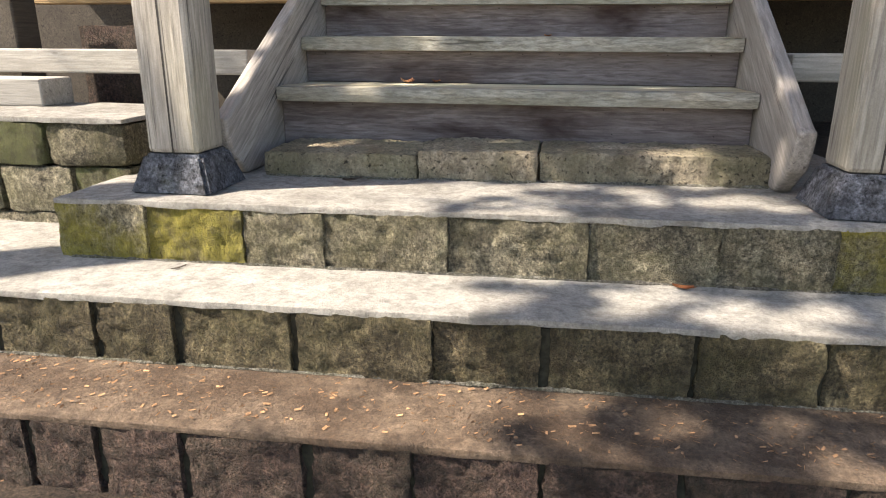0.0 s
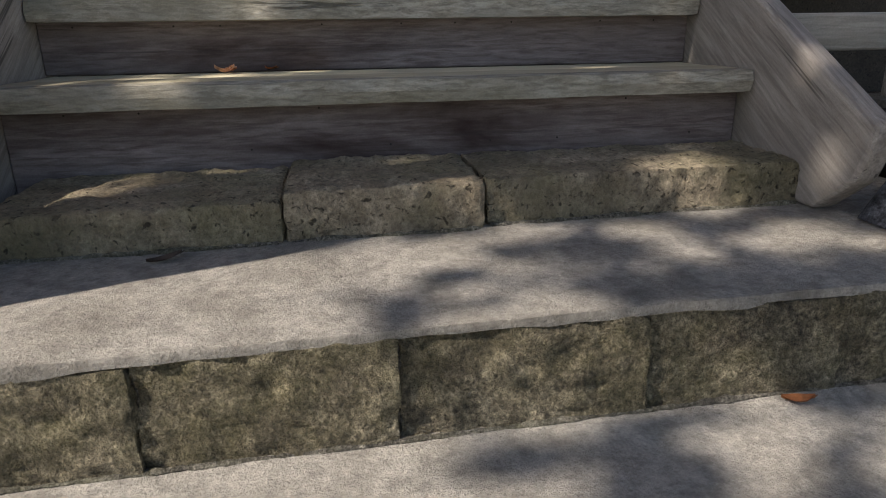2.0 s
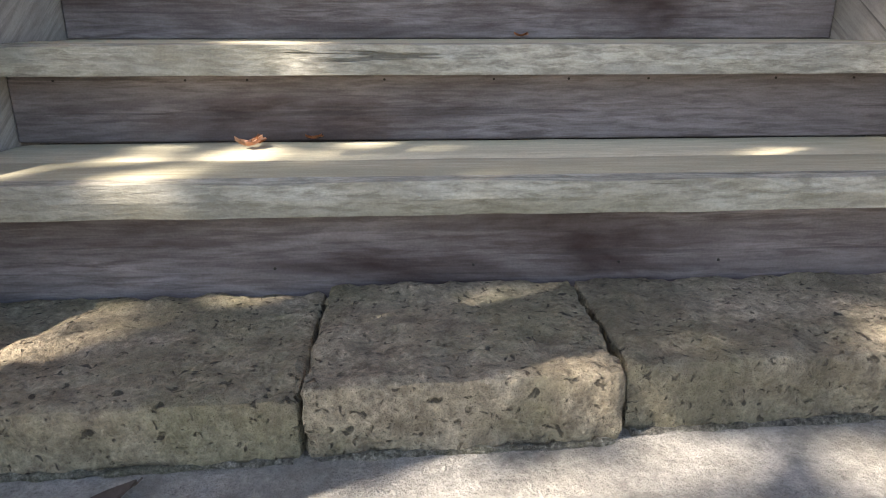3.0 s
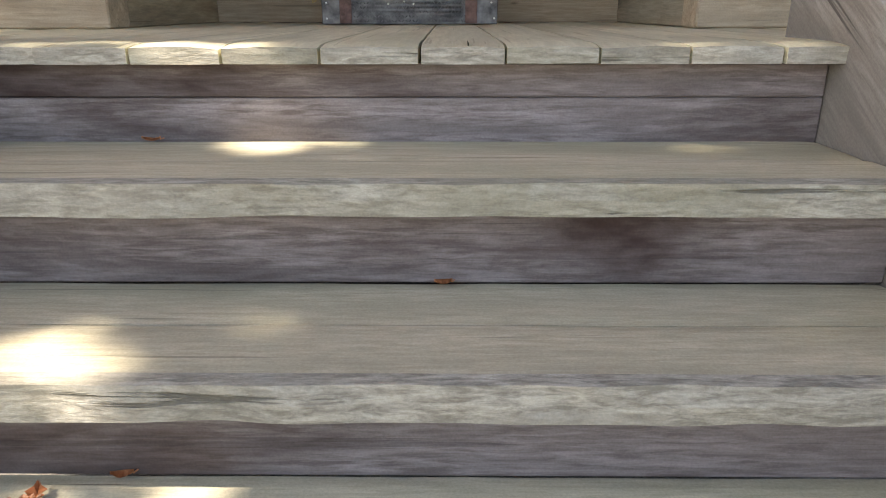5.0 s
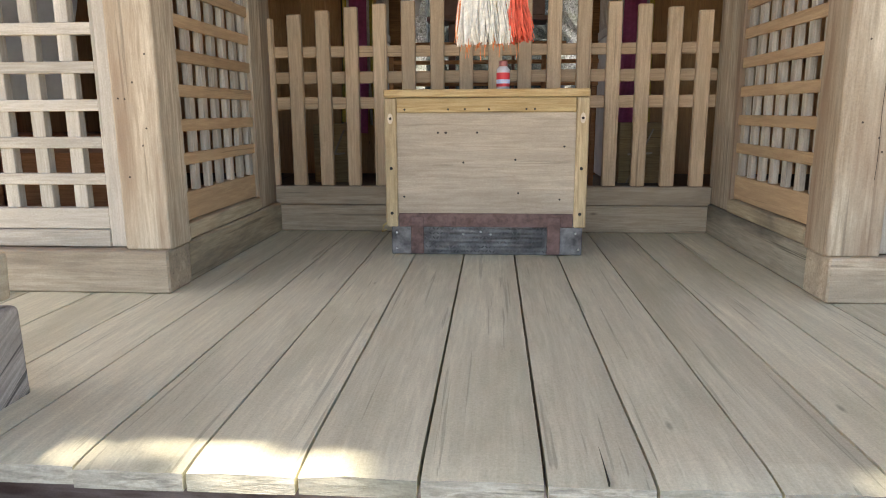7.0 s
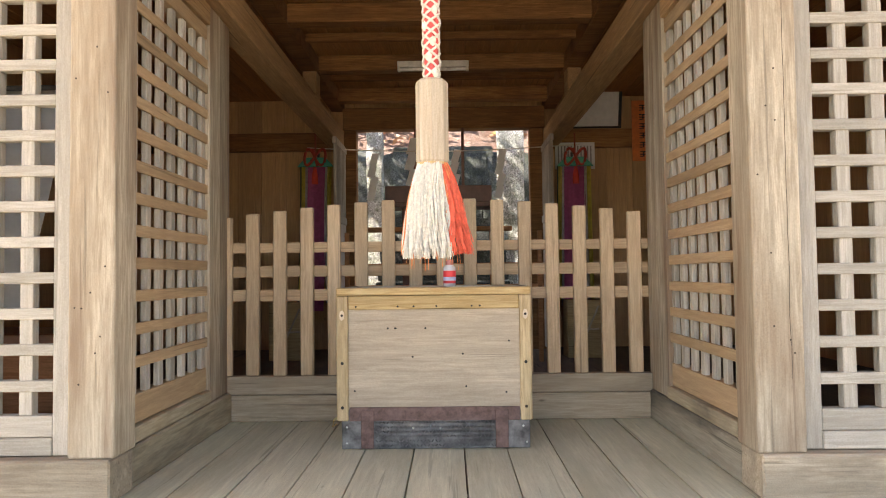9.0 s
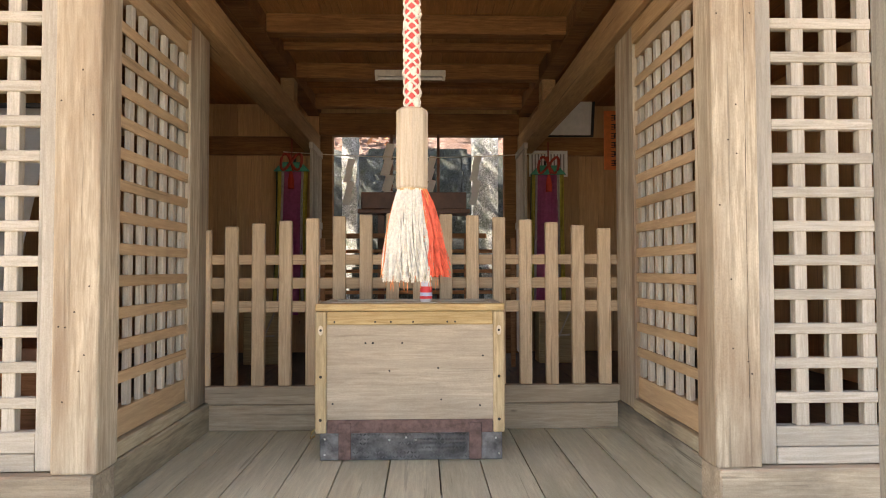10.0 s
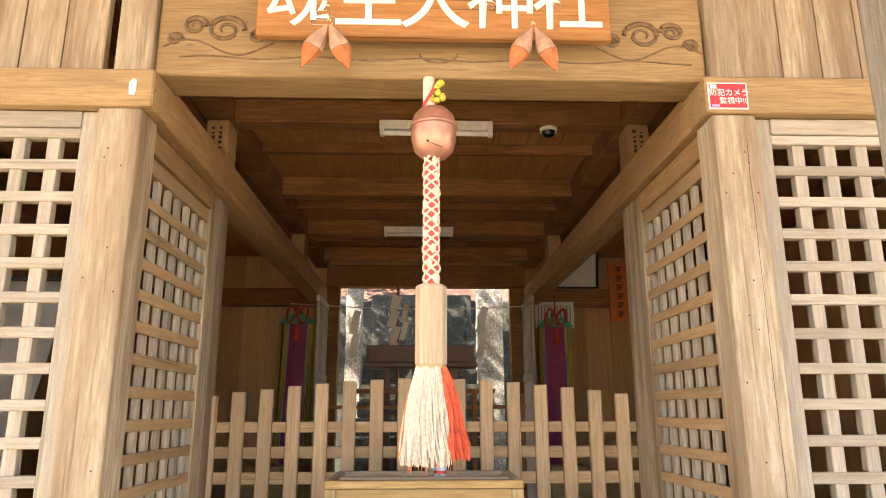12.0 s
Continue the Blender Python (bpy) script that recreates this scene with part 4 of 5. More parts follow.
for way in (-1, 1):
    for k in range(4):
        pts = []
        for i in range(49):
            z = 2.862 + i * 0.0098
            a = way * (z - 2.86) * 2 * math.pi / 0.135 + k * math.pi / 2
            r = 0.0275 + 0.002 * math.sin(i * 0.9 + k)
            pts.append((RX + r * math.cos(a), RY + r * math.sin(a), z))
        part("strand", tube_bm(pts, 0.0042, 5), rope_white, cord, smooth=True)
for k in range(9):
    z, a = 2.89 + k * 0.052, -math.pi / 2 + random.uniform(-0.9, 0.9)
    c = Vector((RX + 0.026 * math.cos(a), RY + 0.026 * math.sin(a), z))
    bm = bmesh.new()
    bmesh.ops.create_icosphere(bm, subdivisions=1, radius=0.012, matrix=Matrix.Translation(c) @ Matrix.Diagonal((1, 1, 1.5, 1)))
    part("knot", bm, rope_white, cord, smooth=True)
part("upper_cord", lathe_bm([(0.02, 3.50), (0.022, 3.55), (0.022, 3.635)], RX - 0.01, RY, 10), rope_white, rope, smooth=True)
part("upper_band", tube_bm([(RX - 0.03, RY - 0.02, 3.52), (RX - 0.005, RY - 0.027, 3.56), (RX + 0.015, RY - 0.02, 3.60)], 0.006, 6), rope_red, rope)
bm = bmesh.new()
for n in range(14):
    c = Vector((RX + 0.018 + random.uniform(-0.02, 0.022), RY - 0.02 + random.uniform(-0.015, 0.015), 3.575 + random.uniform(-0.035, 0.035)))
    bmesh.ops.create_icosphere(bm, subdivisions=1, radius=random.uniform(0.008, 0.015), matrix=Matrix.Translation(c))
part("bow", bm, plain("yellow_cord", (0.66, 0.55, 0.10), 0.8, 0, 0.3, 60), rope, "yellow cord bow", smooth=True)


def threads_bm(count, a0, a1, r0, r1, z0, seed, w=0.0019, lo=0.0):
    """Hanging threads spread over the sector from angle a0 to a1."""
    rng = random.Random(seed)
    bm = bmesh.new()
    for _ in range(count):
        a, f = rng.uniform(a0, a1), math.sqrt(rng.uniform(0.45, 1))
        top, end = rng.uniform(2.585, 2.6), z0 + rng.uniform(-0.012, 0.03) + lo
        last = None
        for i in range(8):
            u = i / 7
            r = f * (r0 + (r1 - r0) * (u ** 0.75)) * (1 + 0.04 * math.sin(6 * u + a * 9))
            b = a + 0.09 * math.sin(u * 7 + a * 23) * u
            z = top + (end - top) * u
            c = Vector((RX + r * math.cos(b), RY + r * math.sin(b), z))
            side = Vector((-math.sin(b), math.cos(b), 0)) * w
            out = Vector((math.cos(b), math.sin(b), 0)) * w
            ring = [bm.verts.new(c - side), bm.verts.new(c + out), bm.verts.new(c + side)]
            if last:
                for k in (0, 1):
                    bm.faces.new((last[k], last[k + 1], ring[k + 1], ring[k]))
            last = ring
    return bm


tassel = part("tassel", threads_bm(560, math.radians(185), math.radians(312), 0.05, 0.104, 2.30, 3), rope_white, rope, "cream hanging threads")
part("red_threads", threads_bm(330, math.radians(-52), math.radians(60), 0.05, 0.128, 2.315, 4), thread_red, tassel, "bright red threads")
part("orange_threads", threads_bm(90, math.radians(-55), math.radians(40), 0.053, 0.088, 2.42, 5), thread_orange, tassel, "orange threads")
part("orange_threads", threads_bm(110, math.radians(60), math.radians(195), 0.05, 0.108, 2.305, 6), thread_orange, tassel, "orange threads")
part("loose_threads", threads_bm(18, 0, 6.28, 0.05, 0.095, 2.262, 7, 0.0012), thread_orange, tassel, "loose orange threads")
part("core", lathe_bm([(0.075, 2.33), (0.06, 2.48), (0.04, 2.60)], RX, RY, 14), rope_white, tassel, smooth=True)

copper = plain("copper", (0.60, 0.30, 0.22), 0.42, 0.55, 0.25, 9, 0.1)
bell = thing("bell", (RX + 0.01, RY, 3.42), "round dull copper bell above the rope", "bell")
bx = RX + 0.008
part("shell", lathe_bm([(0.012, 3.322), (0.045, 3.330), (0.070, 3.355), (0.080, 3.395), (0.0815, 3.435)], bx, RY, 28), copper, bell, smooth=True)
part("band", lathe_bm([(0.0815, 3.436), (0.085, 3.439), (0.085, 3.447), (0.0815, 3.45)], bx, RY, 28), copper, bell, smooth=True)
part("crown", lathe_bm([(0.0812, 3.451), (0.072, 3.485), (0.05, 3.51), (0.02, 3.518)], bx, RY, 28), copper, bell, smooth=True)
part("slot", tube_bm([(bx - 0.02, RY - 0.069, 3.362), (bx + 0.005, RY - 0.069, 3.352), (bx + 0.03, RY - 0.060, 3.347)], 0.0012, 5), iron, bell)
part("hole", lathe_bm([(0.004, -0.004), (0.004, 0.002)], bx - 0.022, RY - 0.0705, 8), iron, bell).matrix_basis = Matrix.Translation((0, 0, 3.366))

# ---- sign, carvings, notices over the entrance ----
white_ink = plain("white_ink", (0.84, 0.82, 0.78), 0.6, 0, 0.04)
black_ink = plain("black_ink", (0.03, 0.028, 0.025), 0.7)


def text_part(body, size, at, mat, parent, name="lettering", depth=0.003, turn=(90, 0, 0), align="CENTER", fat=0.0):
    c = bpy.data.curves.new("lettering", "FONT")
    c.body, c.size, c.extrude, c.align_x, c.offset = body, size, depth, align, size * fat
    o = bpy.data.objects.new("lettering_tmp", c)
    scene.collection.objects.link(o)
    dg = bpy.context.evaluated_depsgraph_get()
    me = bpy.data.meshes.new_from_object(o.evaluated_get(dg))
    bpy.data.objects.remove(o)
    me.transform(pose(*at, *turn))
    me.materials.clear()
    me.materials.append(mat)
    ob = new(name, me)
    ob.parent = parent
    if parent.type == "EMPTY":
        ob.matrix_parent_inverse = Matrix.Translation(-Vector(parent.location))
    return ob


board = thing("name_board", (0.04, YF - 0.03, 3.72), "orange-brown wooden name board with white characters", "sign")
panel = part("panel", box_bm(-0.605, 0.655, YF - 0.05, YF - 0.012, 3.738, 4.03, 0.008, 2), wood("board_wood", (0.42, 0.18, 0.065), (0.57, 0.28, 0.11), 0), board)
part("batten", box_bm(-0.45, 0.5, YF - 0.01, YF + 0.046, 3.80, 3.86, 0.002), beam_x, board)
for k, ch in enumerate("魂生大神社"):
    text_part(ch, 0.258, (-0.45 + k * 0.238, YF - 0.052, 3.797), white_ink, panel, "character", fat=0.006)

shell_pale = plain("shell_pale", (0.50, 0.31, 0.22), 0.5, 0, 0.2, 30)
shell_tip = plain("shell_tip", (0.52, 0.17, 0.06), 0.5, 0, 0.2, 30)


def pod(x, lean, t):
    """One spindle-shaped ornament with a painted tip."""
    prof = [(0.004, 0.0), (0.018, -0.035), (0.033, -0.075), (0.036, -0.10)]
    low = [(0.0355, -0.102), (0.030, -0.125), (0.016, -0.155), (0.003, -0.178)]
    m = Matrix.Translation((x, YF - 0.085, 3.76)) @ Matrix.Rotation(lean, 4, "Y")
    a = part("spindle", lathe_bm(prof, 0, 0, 9, 0.8), shell_pale, t, "pale pink wooden spindle")
    a.data.transform(m)
    b = part("tip", lathe_bm(low, 0, 0, 9, 0.8), shell_tip, a, "orange tip")
    b.data.transform(m)


for x in (-0.345, 0.37):
    t = thing("hanging_charm", (x, YF - 0.085, 3.6), "pair of orange-tipped wooden spindle charms on a string", "charm", "hanging charms")
    pod(x - 0.006, 0.46, t)
    pod(x + 0.006, -0.40, t)
    part("string", tube_bm([(x - 0.006, YF - 0.085, 3.775), (x, YF - 0.06, 3.80), (x + 0.006, YF - 0.085, 3.775)], 0.003, 6), rope_white, t)

# shade of the carved recesses, put into dark raised scrolls
groove_shade = plain("carving_shade", (0.20, 0.125, 0.07), 0.8, 0, 0.3, 30)


def curl(cx, cz, r, way, turns=1.6):
    pts = []
    for i in range(36):
        u = i / 35
        a = way * u * turns * 2 * math.pi + (0 if way > 0 else math.pi)
        rr = r * (1 - 0.78 * u)
        pts.append((cx + rr * math.cos(a), YF + 0.0485, cz + 0.8 * rr * math.sin(a)))
    return tube_bm(pts, [0.011 * (1 - 0.6 * i / 35) for i in range(36)], 6)


carve = thing("lintel_carving", (0, YF + 0.05, 3.7), "carved scroll ornament on the lintel face", "carving")
for cx, way in ((-0.74, 1), (0.80, -1)):
    for dx, dz, r in ((0, 0.015, 0.07), (-way * 0.11, 0.03, 0.045), (way * 0.12, -0.01, 0.034), (-way * 0.18, -0.025, 0.026)):
        part("scroll", curl(cx + dx, 3.80 + dz, r, way), groove_shade, carve)
    pts = [(cx - way * (0.22 - 0.4 * i / 14), YF + 0.0485, 3.745 + 0.03 * math.sin(i * 0.5)) for i in range(15)]
    part("scroll", tube_bm(pts, 0.0035, 6), groove_shade, carve)
pts = [(-0.9 + i * 0.0625, YF + 0.0485, 3.705 + 0.006 * math.sin(i)) for i in range(31)]
part("scroll", tube_bm(pts, 0.003, 6), groove_shade, carve)
pts = [(0.04 + 0.07 * math.cos(math.pi + math.pi * i / 12), YF + 0.0485, 3.71 - 0.035 * math.sin(math.pi * i / 12) + 0.02) for i in range(13)]
part("scroll", tube_bm(pts, 0.004, 6), groove_shade, carve)

stick = thing("camera_notice", (1.075, YF - 0.003, 3.55), "red and white security camera notice sticker", "sign")
sx0, sx1 = 1.002, 1.145
part("sheet", box_bm(sx0, sx1, YF - 0.003, YF - 0.0005, 3.50, 3.602, 0.0), white_paper, stick)
part("red_field", box_bm(sx0 + 0.005, sx1 - 0.005, YF - 0.0045, YF - 0.0032, 3.505, 3.597, 0.0), red_paint, stick, "red field")
text_part("防犯カメラ", 0.029, (1.078, YF - 0.005, 3.553), white_ink, stick, depth=0.0004, fat=0.008)
text_part("監視中!!", 0.028, (1.09, YF - 0.005, 3.522), white_ink, stick, depth=0.0004, fat=0.008)
part("mark", box_bm(1.010, 1.034, YF - 0.0055, YF - 0.0047, 3.578, 3.593, 0.0), white_paper, stick)
part("mark", box_bm(1.012, 1.040, YF - 0.0055, YF - 0.0047, 3.508, 3.516, 0.0), plain("sticker_blue", (0.35, 0.40, 0.75), 0.5), stick)
torn = thing("torn_label", (-1.02, YF, 3.56), "torn remains of a white paper label", "label")
part("scrap", prism_bm([(-1.04, 3.53), (-1.022, 3.527), (-1.016, 3.55), (-1.018, 3.585), (-1.03, 3.592), (-1.043, 3.575)], YF - 0.0015, YF - 0.0004, "y"), white_paper, torn)

# ---- inside the hall ----
lamp_white = plain("lamp_white", (0.78, 0.76, 0.68), 0.4)
tube_glass = plain("tube_glass", (0.85, 0.85, 0.82), 0.25)


def tube_lamp(x, y, z):
    t = thing("tube_lamp", (x, y, z), "unlit white fluorescent tube lamp under a joist", "lamp", "tube lamps")
    part("housing", box_bm(x - 0.285, x + 0.285, y - 0.03, y, z - 0.02, z + 0.03, 0.004), lamp_white, t, "cream metal housing")
    for s in (-1, 1):
        part("socket", box_bm(x + s * 0.27 - 0.012, x + s * 0.27 + 0.012, y - 0.045, y - 0.005, z - 0.055, z - 0.021, 0.004), lamp_white, t)
    b = tube_bm([(x - 0.258, y - 0.027, z - 0.04), (x + 0.258, y - 0.027, z - 0.04)], 0.0145, 12)
    part("tube", b, tube_glass, t, "white glass tube", smooth=True)


tube_lamp(0.05, 3.718, 3.845)
tube_lamp(-0.05, 5.948, 3.905)
dome = thing("dome_camera", (0.63, 3.80, 3.89), "small black dome camera under the joist", "camera")
part("ring", lathe_bm([(0.045, 3.856), (0.045, 3.872)], 0.63, 3.775, 18), lamp_white, dome)
part("dome", lathe_bm([(0.01, 3.826), (0.028, 3.834), (0.035, 3.855)], 0.63, 3.775, 18), plain("black_dome", (0.015, 0.015, 0.018), 0.1), dome, smooth=True)
for x, y in ((-1.035, 3.70), (1.07, 3.70)):
    t = thing("strut_writing", (x, y - 0.001, 3.77), "black brushed writing on the strut", "writing")
    for c in range(2):
        for r in range(6):
            part("stroke", box_bm(x - 0.03 + c * 0.035 + random.uniform(0, 0.006), x - 0.012 + c * 0.035, y - 0.0012, y - 0.0003, 3.69 + r * 0.026, 3.704 + r * 0.026 + random.uniform(-0.006, 0.006), 0), black_ink, t)

CLOTH = {"yellow": (0.62, 0.50, 0.10), "white": (0.66, 0.62, 0.58), "purple": (0.45, 0.11, 0.23), "green": (0.06, 0.30, 0.20), "dark": (0.10, 0.11, 0.06)}
cloth = {k: plain("cloth_" + k, c, 0.85, 0, 0.15, 30) for k, c in CLOTH.items()}


def streamer(x0, x1, y, z0, z1, seed):
    """A hanging strip of cloth with soft folds."""
    bm = bmesh.new()
    rows = []
    for i in range(13):
        u = i / 12
        z = z1 + (z0 - z1) * u
        row = []
        for j in range(7):
            v = j / 6
            row.append(bm.verts.new((x0 + (x1 - x0) * v * (1 - 0.1 * u) + 0.02 * math.sin(2 * u + seed), y + 0.012 * math.sin(7 * v + seed + 2 * u) + 0.02 * math.sin(3 * u + seed), z)))
        rows.append(row)
    for p, q in zip(rows, rows[1:]):
        for j in range(6):
            bm.faces.new((p[j], p[j + 1], q[j + 1], q[j]))
    bmesh.ops.solidify(bm, geom=bm.faces[:], thickness=0.003)
    return bm


def banner(cx, y, top, label, flip):
    t = thing("silk_banner", (cx, y, top), label, "banner", "silk banners")
    h = 1.35
    w = 0.165
    for name, a, b, zz in (("yellow", -w, -w + 0.04, 0.0), ("white", -w + 0.04, -w + 0.066, 0.05), ("purple", -w + 0.064, w - 0.064, 0.1), ("white", w - 0.066, w - 0.04, 0.03), ("yellow", w - 0.04, w, 0.0), ("dark", -w - 0.012, -w + 0.01, 0.1)):
        part("streamer", streamer(cx + a, cx + b, y, top - h - zz, top - 0.11, cx * 3 + a * 9), cloth[name], t, name + " silk strip")
    part("hood", prism_bm([(cx - w - 0.005, top - 0.115), (cx + w + 0.005, top - 0.115), (cx + 0.09, top - 0.03), (cx - 0.09, top - 0.03)], y - 0.035, y - 0.004, "y", 0.005, 1), cloth["green"], t, "green silk hood")
    loop = [(cx + 0.11 * math.sin(a * 0.21) * math.cos(a * 0.07), y - 0.05 - 0.01 * math.cos(a * 0.4), top - 0.03 + 0.075 * math.sin(a * 0.42)) for a in range(46)]
    bm = tube_bm(loop, 0.013, 6)
    part("bow", bm, plain("red_bow", (0.35, 0.04, 0.02), 0.7, 0, 0.3, 40), t, "dark red cord bow", smooth=True)
    part("tassel", lathe_bm([(0.03, top - 0.28), (0.028, top - 0.2), (0.012, top - 0.12)], cx, y - 0.055, 10), plain("red_tassel", (0.55, 0.05, 0.03), 0.8), t, "red tassel")
    part("hanger", tube_bm([(cx, y - 0.03, top - 0.05), (cx, y - 0.02, top + 0.19)], 0.008, 6), plain("hanger_cord", (0.25, 0.06, 0.03), 0.8), t)
    part("pole", tube_bm([(cx - 0.1 * flip, y + 0.05, FLOOR - 0.03), (cx + 0.02 * flip, y + 0.03, top + 0.02)], 0.012, 8), black_ink, t, "dark pole behind the streamers")


banner(-1.17, 6.85, 3.36, "five-coloured silk banner with green hood and red bow", 1)
banner(1.23, 6.85, 3.335, "five-coloured silk banner in front of a paper notice", -1)
for cx in (-1.35, 1.25):
    t = thing("banner_stand", (cx, 6.6, FLOOR), "low pale wooden crate at the foot of the wall", "crate")
    part("crate", box_bm(cx - 0.17, cx + 0.17, 6.5, 6.75, FLOOR - 0.03, 2.0, 0.004), pine, t)
    for s in (-1, 1):
        part("brace", tube_bm([(cx - 0.1, 6.497, 1.62 + 0.12 * s), (cx + 0.1, 6.497, 1.85 - 0.1 * s)], 0.008, 4), box_panel, t)

notice = thing("paper_notice", (1.27, 7.276, 3.3), "white paper notice with columns of small writing", "notice")
part("sheet", box_bm(1.12, 1.51, 7.274, 7.278, 3.26, 3.525, 0), white_paper, notice)
for k in range(11):
    part("writing", box_bm(1.145 + k * 0.032, 1.158 + k * 0.032, 7.2725, 7.2735, 3.28 + 0.03 * (k % 3), 3.49, 0), plain("grey_ink", (0.30, 0.28, 0.26), 0.8) if k == 0 else bpy.data.materials["grey_ink"], notice)
frame_t = thing("framed_sheet", (1.5, 7.2, 3.66), "dark-framed white sheet leaning above the wall plate", "picture")
tilt = Matrix.Translation((1.52, 7.26, 3.66)) @ Matrix.Rotation(radians(12), 4, "X")
for nm, bm, mt in (("sheet", box_bm(-0.22, 0.22, -0.006, 0.0, 0.02, 0.40, 0), white_paper), ("frame", merge(box_bm(-0.25, 0.25, -0.012, 0.012, 0, 0.02, 0.002), box_bm(-0.25, 0.25, -0.012, 0.012, 0.40, 0.42, 0.002), box_bm(-0.25, -0.222, -0.012, 0.012, 0.021, 0.399, 0.002), box_bm(0.222, 0.25, -0.012, 0.012, 0.021, 0.399, 0.002)), black_ink)):
    part(nm, bm, mt, frame_t).data.transform(tilt)
tab = thing("orange_plaque", (1.95, 7.3, 3.3), "orange plaque with a column of black characters", "sign")
part("panel", box_bm(1.88, 2.10, 7.25, 7.275, 3.33, 3.93, 0.004), plain("orange_paint", (0.72, 0.20, 0.06), 0.6), tab)
for k in range(6):
    for dx, dz, w, h in ((0.0, 0.045, 0.07, 0.010), (0.0, 0.02, 0.06, 0.009), (0.03, 0.0, 0.012, 0.055), (0.0, -0.002, 0.025, 0.009)):
        part("stroke", box_bm(1.95 + dx, 1.95 + dx + w, 7.246, 7.2495, 3.37 + k * 0.092 + dz, 3.37 + k * 0.092 + dz + h, 0), black_ink, tab)

# folded slatted doors beside the rear opening
grey_panel = plain("pale_panel", (0.46, 0.39, 0.32), 0.6, 0, 0.15, 6)
for x in (-0.955, 0.985):
    d = thing("slatted_door", (x, 6.9, FLOOR), "open slatted door with a pale lower panel", "door", "slatted doors")
    part("panel", box_bm(x - 0.012, x + 0.012, 6.62, 7.18, FLOOR, 2.72, 0.003), grey_panel, d, "pale grey lower panel")
    part("rail", box_bm(x - 0.018, x + 0.018, 6.60, 7.2, 2.722, 2.79, 0.003), lat_v, d)
    part("rail", box_bm(x - 0.018, x + 0.018, 6.60, 7.2, 3.42, 3.48, 0.003), lat_v, d)
    for k in range(8):
        part("slat", box_bm(x - 0.012, x + 0.012, 6.62 + k * 0.075, 6.65 + k * 0.075, 2.792, 3.418, 0.002), lat_v, d)

altar = thing("altar_table", (0, 6.7, FLOOR), "dark brown lacquered offering table before the rear opening", "table")
lacquer = plain("lacquer", (0.16, 0.06, 0.03), 0.4, 0, 0.2, 12)
part("tray", box_bm(-0.50, 0.44, 6.55, 6.85, 2.87, 3.02, 0.006), lacquer, altar)
part("lip", box_bm(-0.53, 0.47, 6.53, 6.87, 2.83, 2.868, 0.004), lacquer, altar)
for x in (-0.33, 0.27):
    part("leg", box_bm(x - 0.03, x + 0.03, 6.66, 6.74, FLOOR - 0.03, 2.828, 0.004), lacquer, altar)
rails = thing("altar_rail", (0, 6.3, FLOOR), "orange-brown low altar railing", "railing")
rail_wood = wood("rail_wood", (0.40, 0.17, 0.07), (0.55, 0.27, 0.12), 0)
for z in (2.12, 2.30, 2.47):
    part("bar", box_bm(-0.82, 0.85, 6.28, 6.31, z, z + 0.03, 0.003), rail_wood, rails)
part("shelf", box_bm(-0.64, 0.585, 6.2, 6.32, 2.595, 2.632, 0.004), rail_wood, rails)
for x in (-0.8, -0.42, 0.0, 0.42, 0.82):
    part("post", box_bm(x - 0.018, x + 0.018, 6.275, 6.315, FLOOR - 0.03, 2.594, 0.003), rail_wood, rails)

paper_shide = plain("shide_paper", (0.86, 0.85, 0.83), 0.8, 0, 0.04)


def shide(x, y, z, s=1.0, lean=0.0):
    """A zigzag paper streamer."""
    t = thing("paper_streamer", (x, y, z), "white zigzag paper streamer on a thin rope", "streamer", "paper streamers")
    px, pz = x, z
    for k in range(4):
        w, h = 0.065 * s, 0.13 * s
        ob = part("fold", prism_bm([(px, pz), (px + w, pz - 0.012), (px + w - 0.035 * s, pz - h), (px - 0.035 * s, pz - h + 0.012)], y - 0.001 + 0.006 * k, y + 0.001 + 0.006 * k, "y"), paper_shide, t)
        px, pz = px + (0.012 if k % 2 else -0.02) + lean, pz - h + 0.02
    return t


for x, z, s in ((-0.30, 3.56, 1.32), (-0.19, 3.47, 0.8), (0.12, 3.44, 1.05), (0.56, 3.44, 1.05), (-0.67, 3.41, 1.0)):
    shide(x, 7.085, z, s)
line = thing("thin_rope", (0, 7.1, 3.45), "thin sagging cord across the rear opening", "rope")
part("cord", tube_bm([(-1.3 + i * 0.175, 7.08, 3.47 - 0.05 * math.sin(math.pi * i / 15)) for i in range(16)], 0.005, 6), rope_white, line)
for x in (-0.258, 0.202):
    t = thing("thin_post", (x, 7.15, FLOOR), "thin dark brown upright in the rear opening", "post")
    part("shaft", box_bm(x - 0.014, x + 0.014, 7.16, 7.19, FLOOR - 0.03, 3.664, 0.003), lacquer, t)

cur = thing("hall_curtain", (-1.9, 3.1, 3.0), "grey white cloth curtain behind the lattice window", "curtain")
part("cloth", streamer(-2.55, -1.34, 3.02, 2.12, 2.93, 1.0), plain("curtain_cloth", (0.50, 0.49, 0.47), 0.9, 0, 0.1, 8), cur)
part("curtain_rod", tube_bm([(-3.205, 3.02, 2.93), (-1.09, 3.02, 2.93)], 0.01, 8), black_ink, cur)
t = thing("cabinet", (-1.9, 3.4, FLOOR), "dark brown wooden chest inside the hall", "cabinet")
part("body", box_bm(-2.5, -1.4, 3.3, 3.7, FLOOR - 0.03, 2.02, 0.006), lacquer, t)
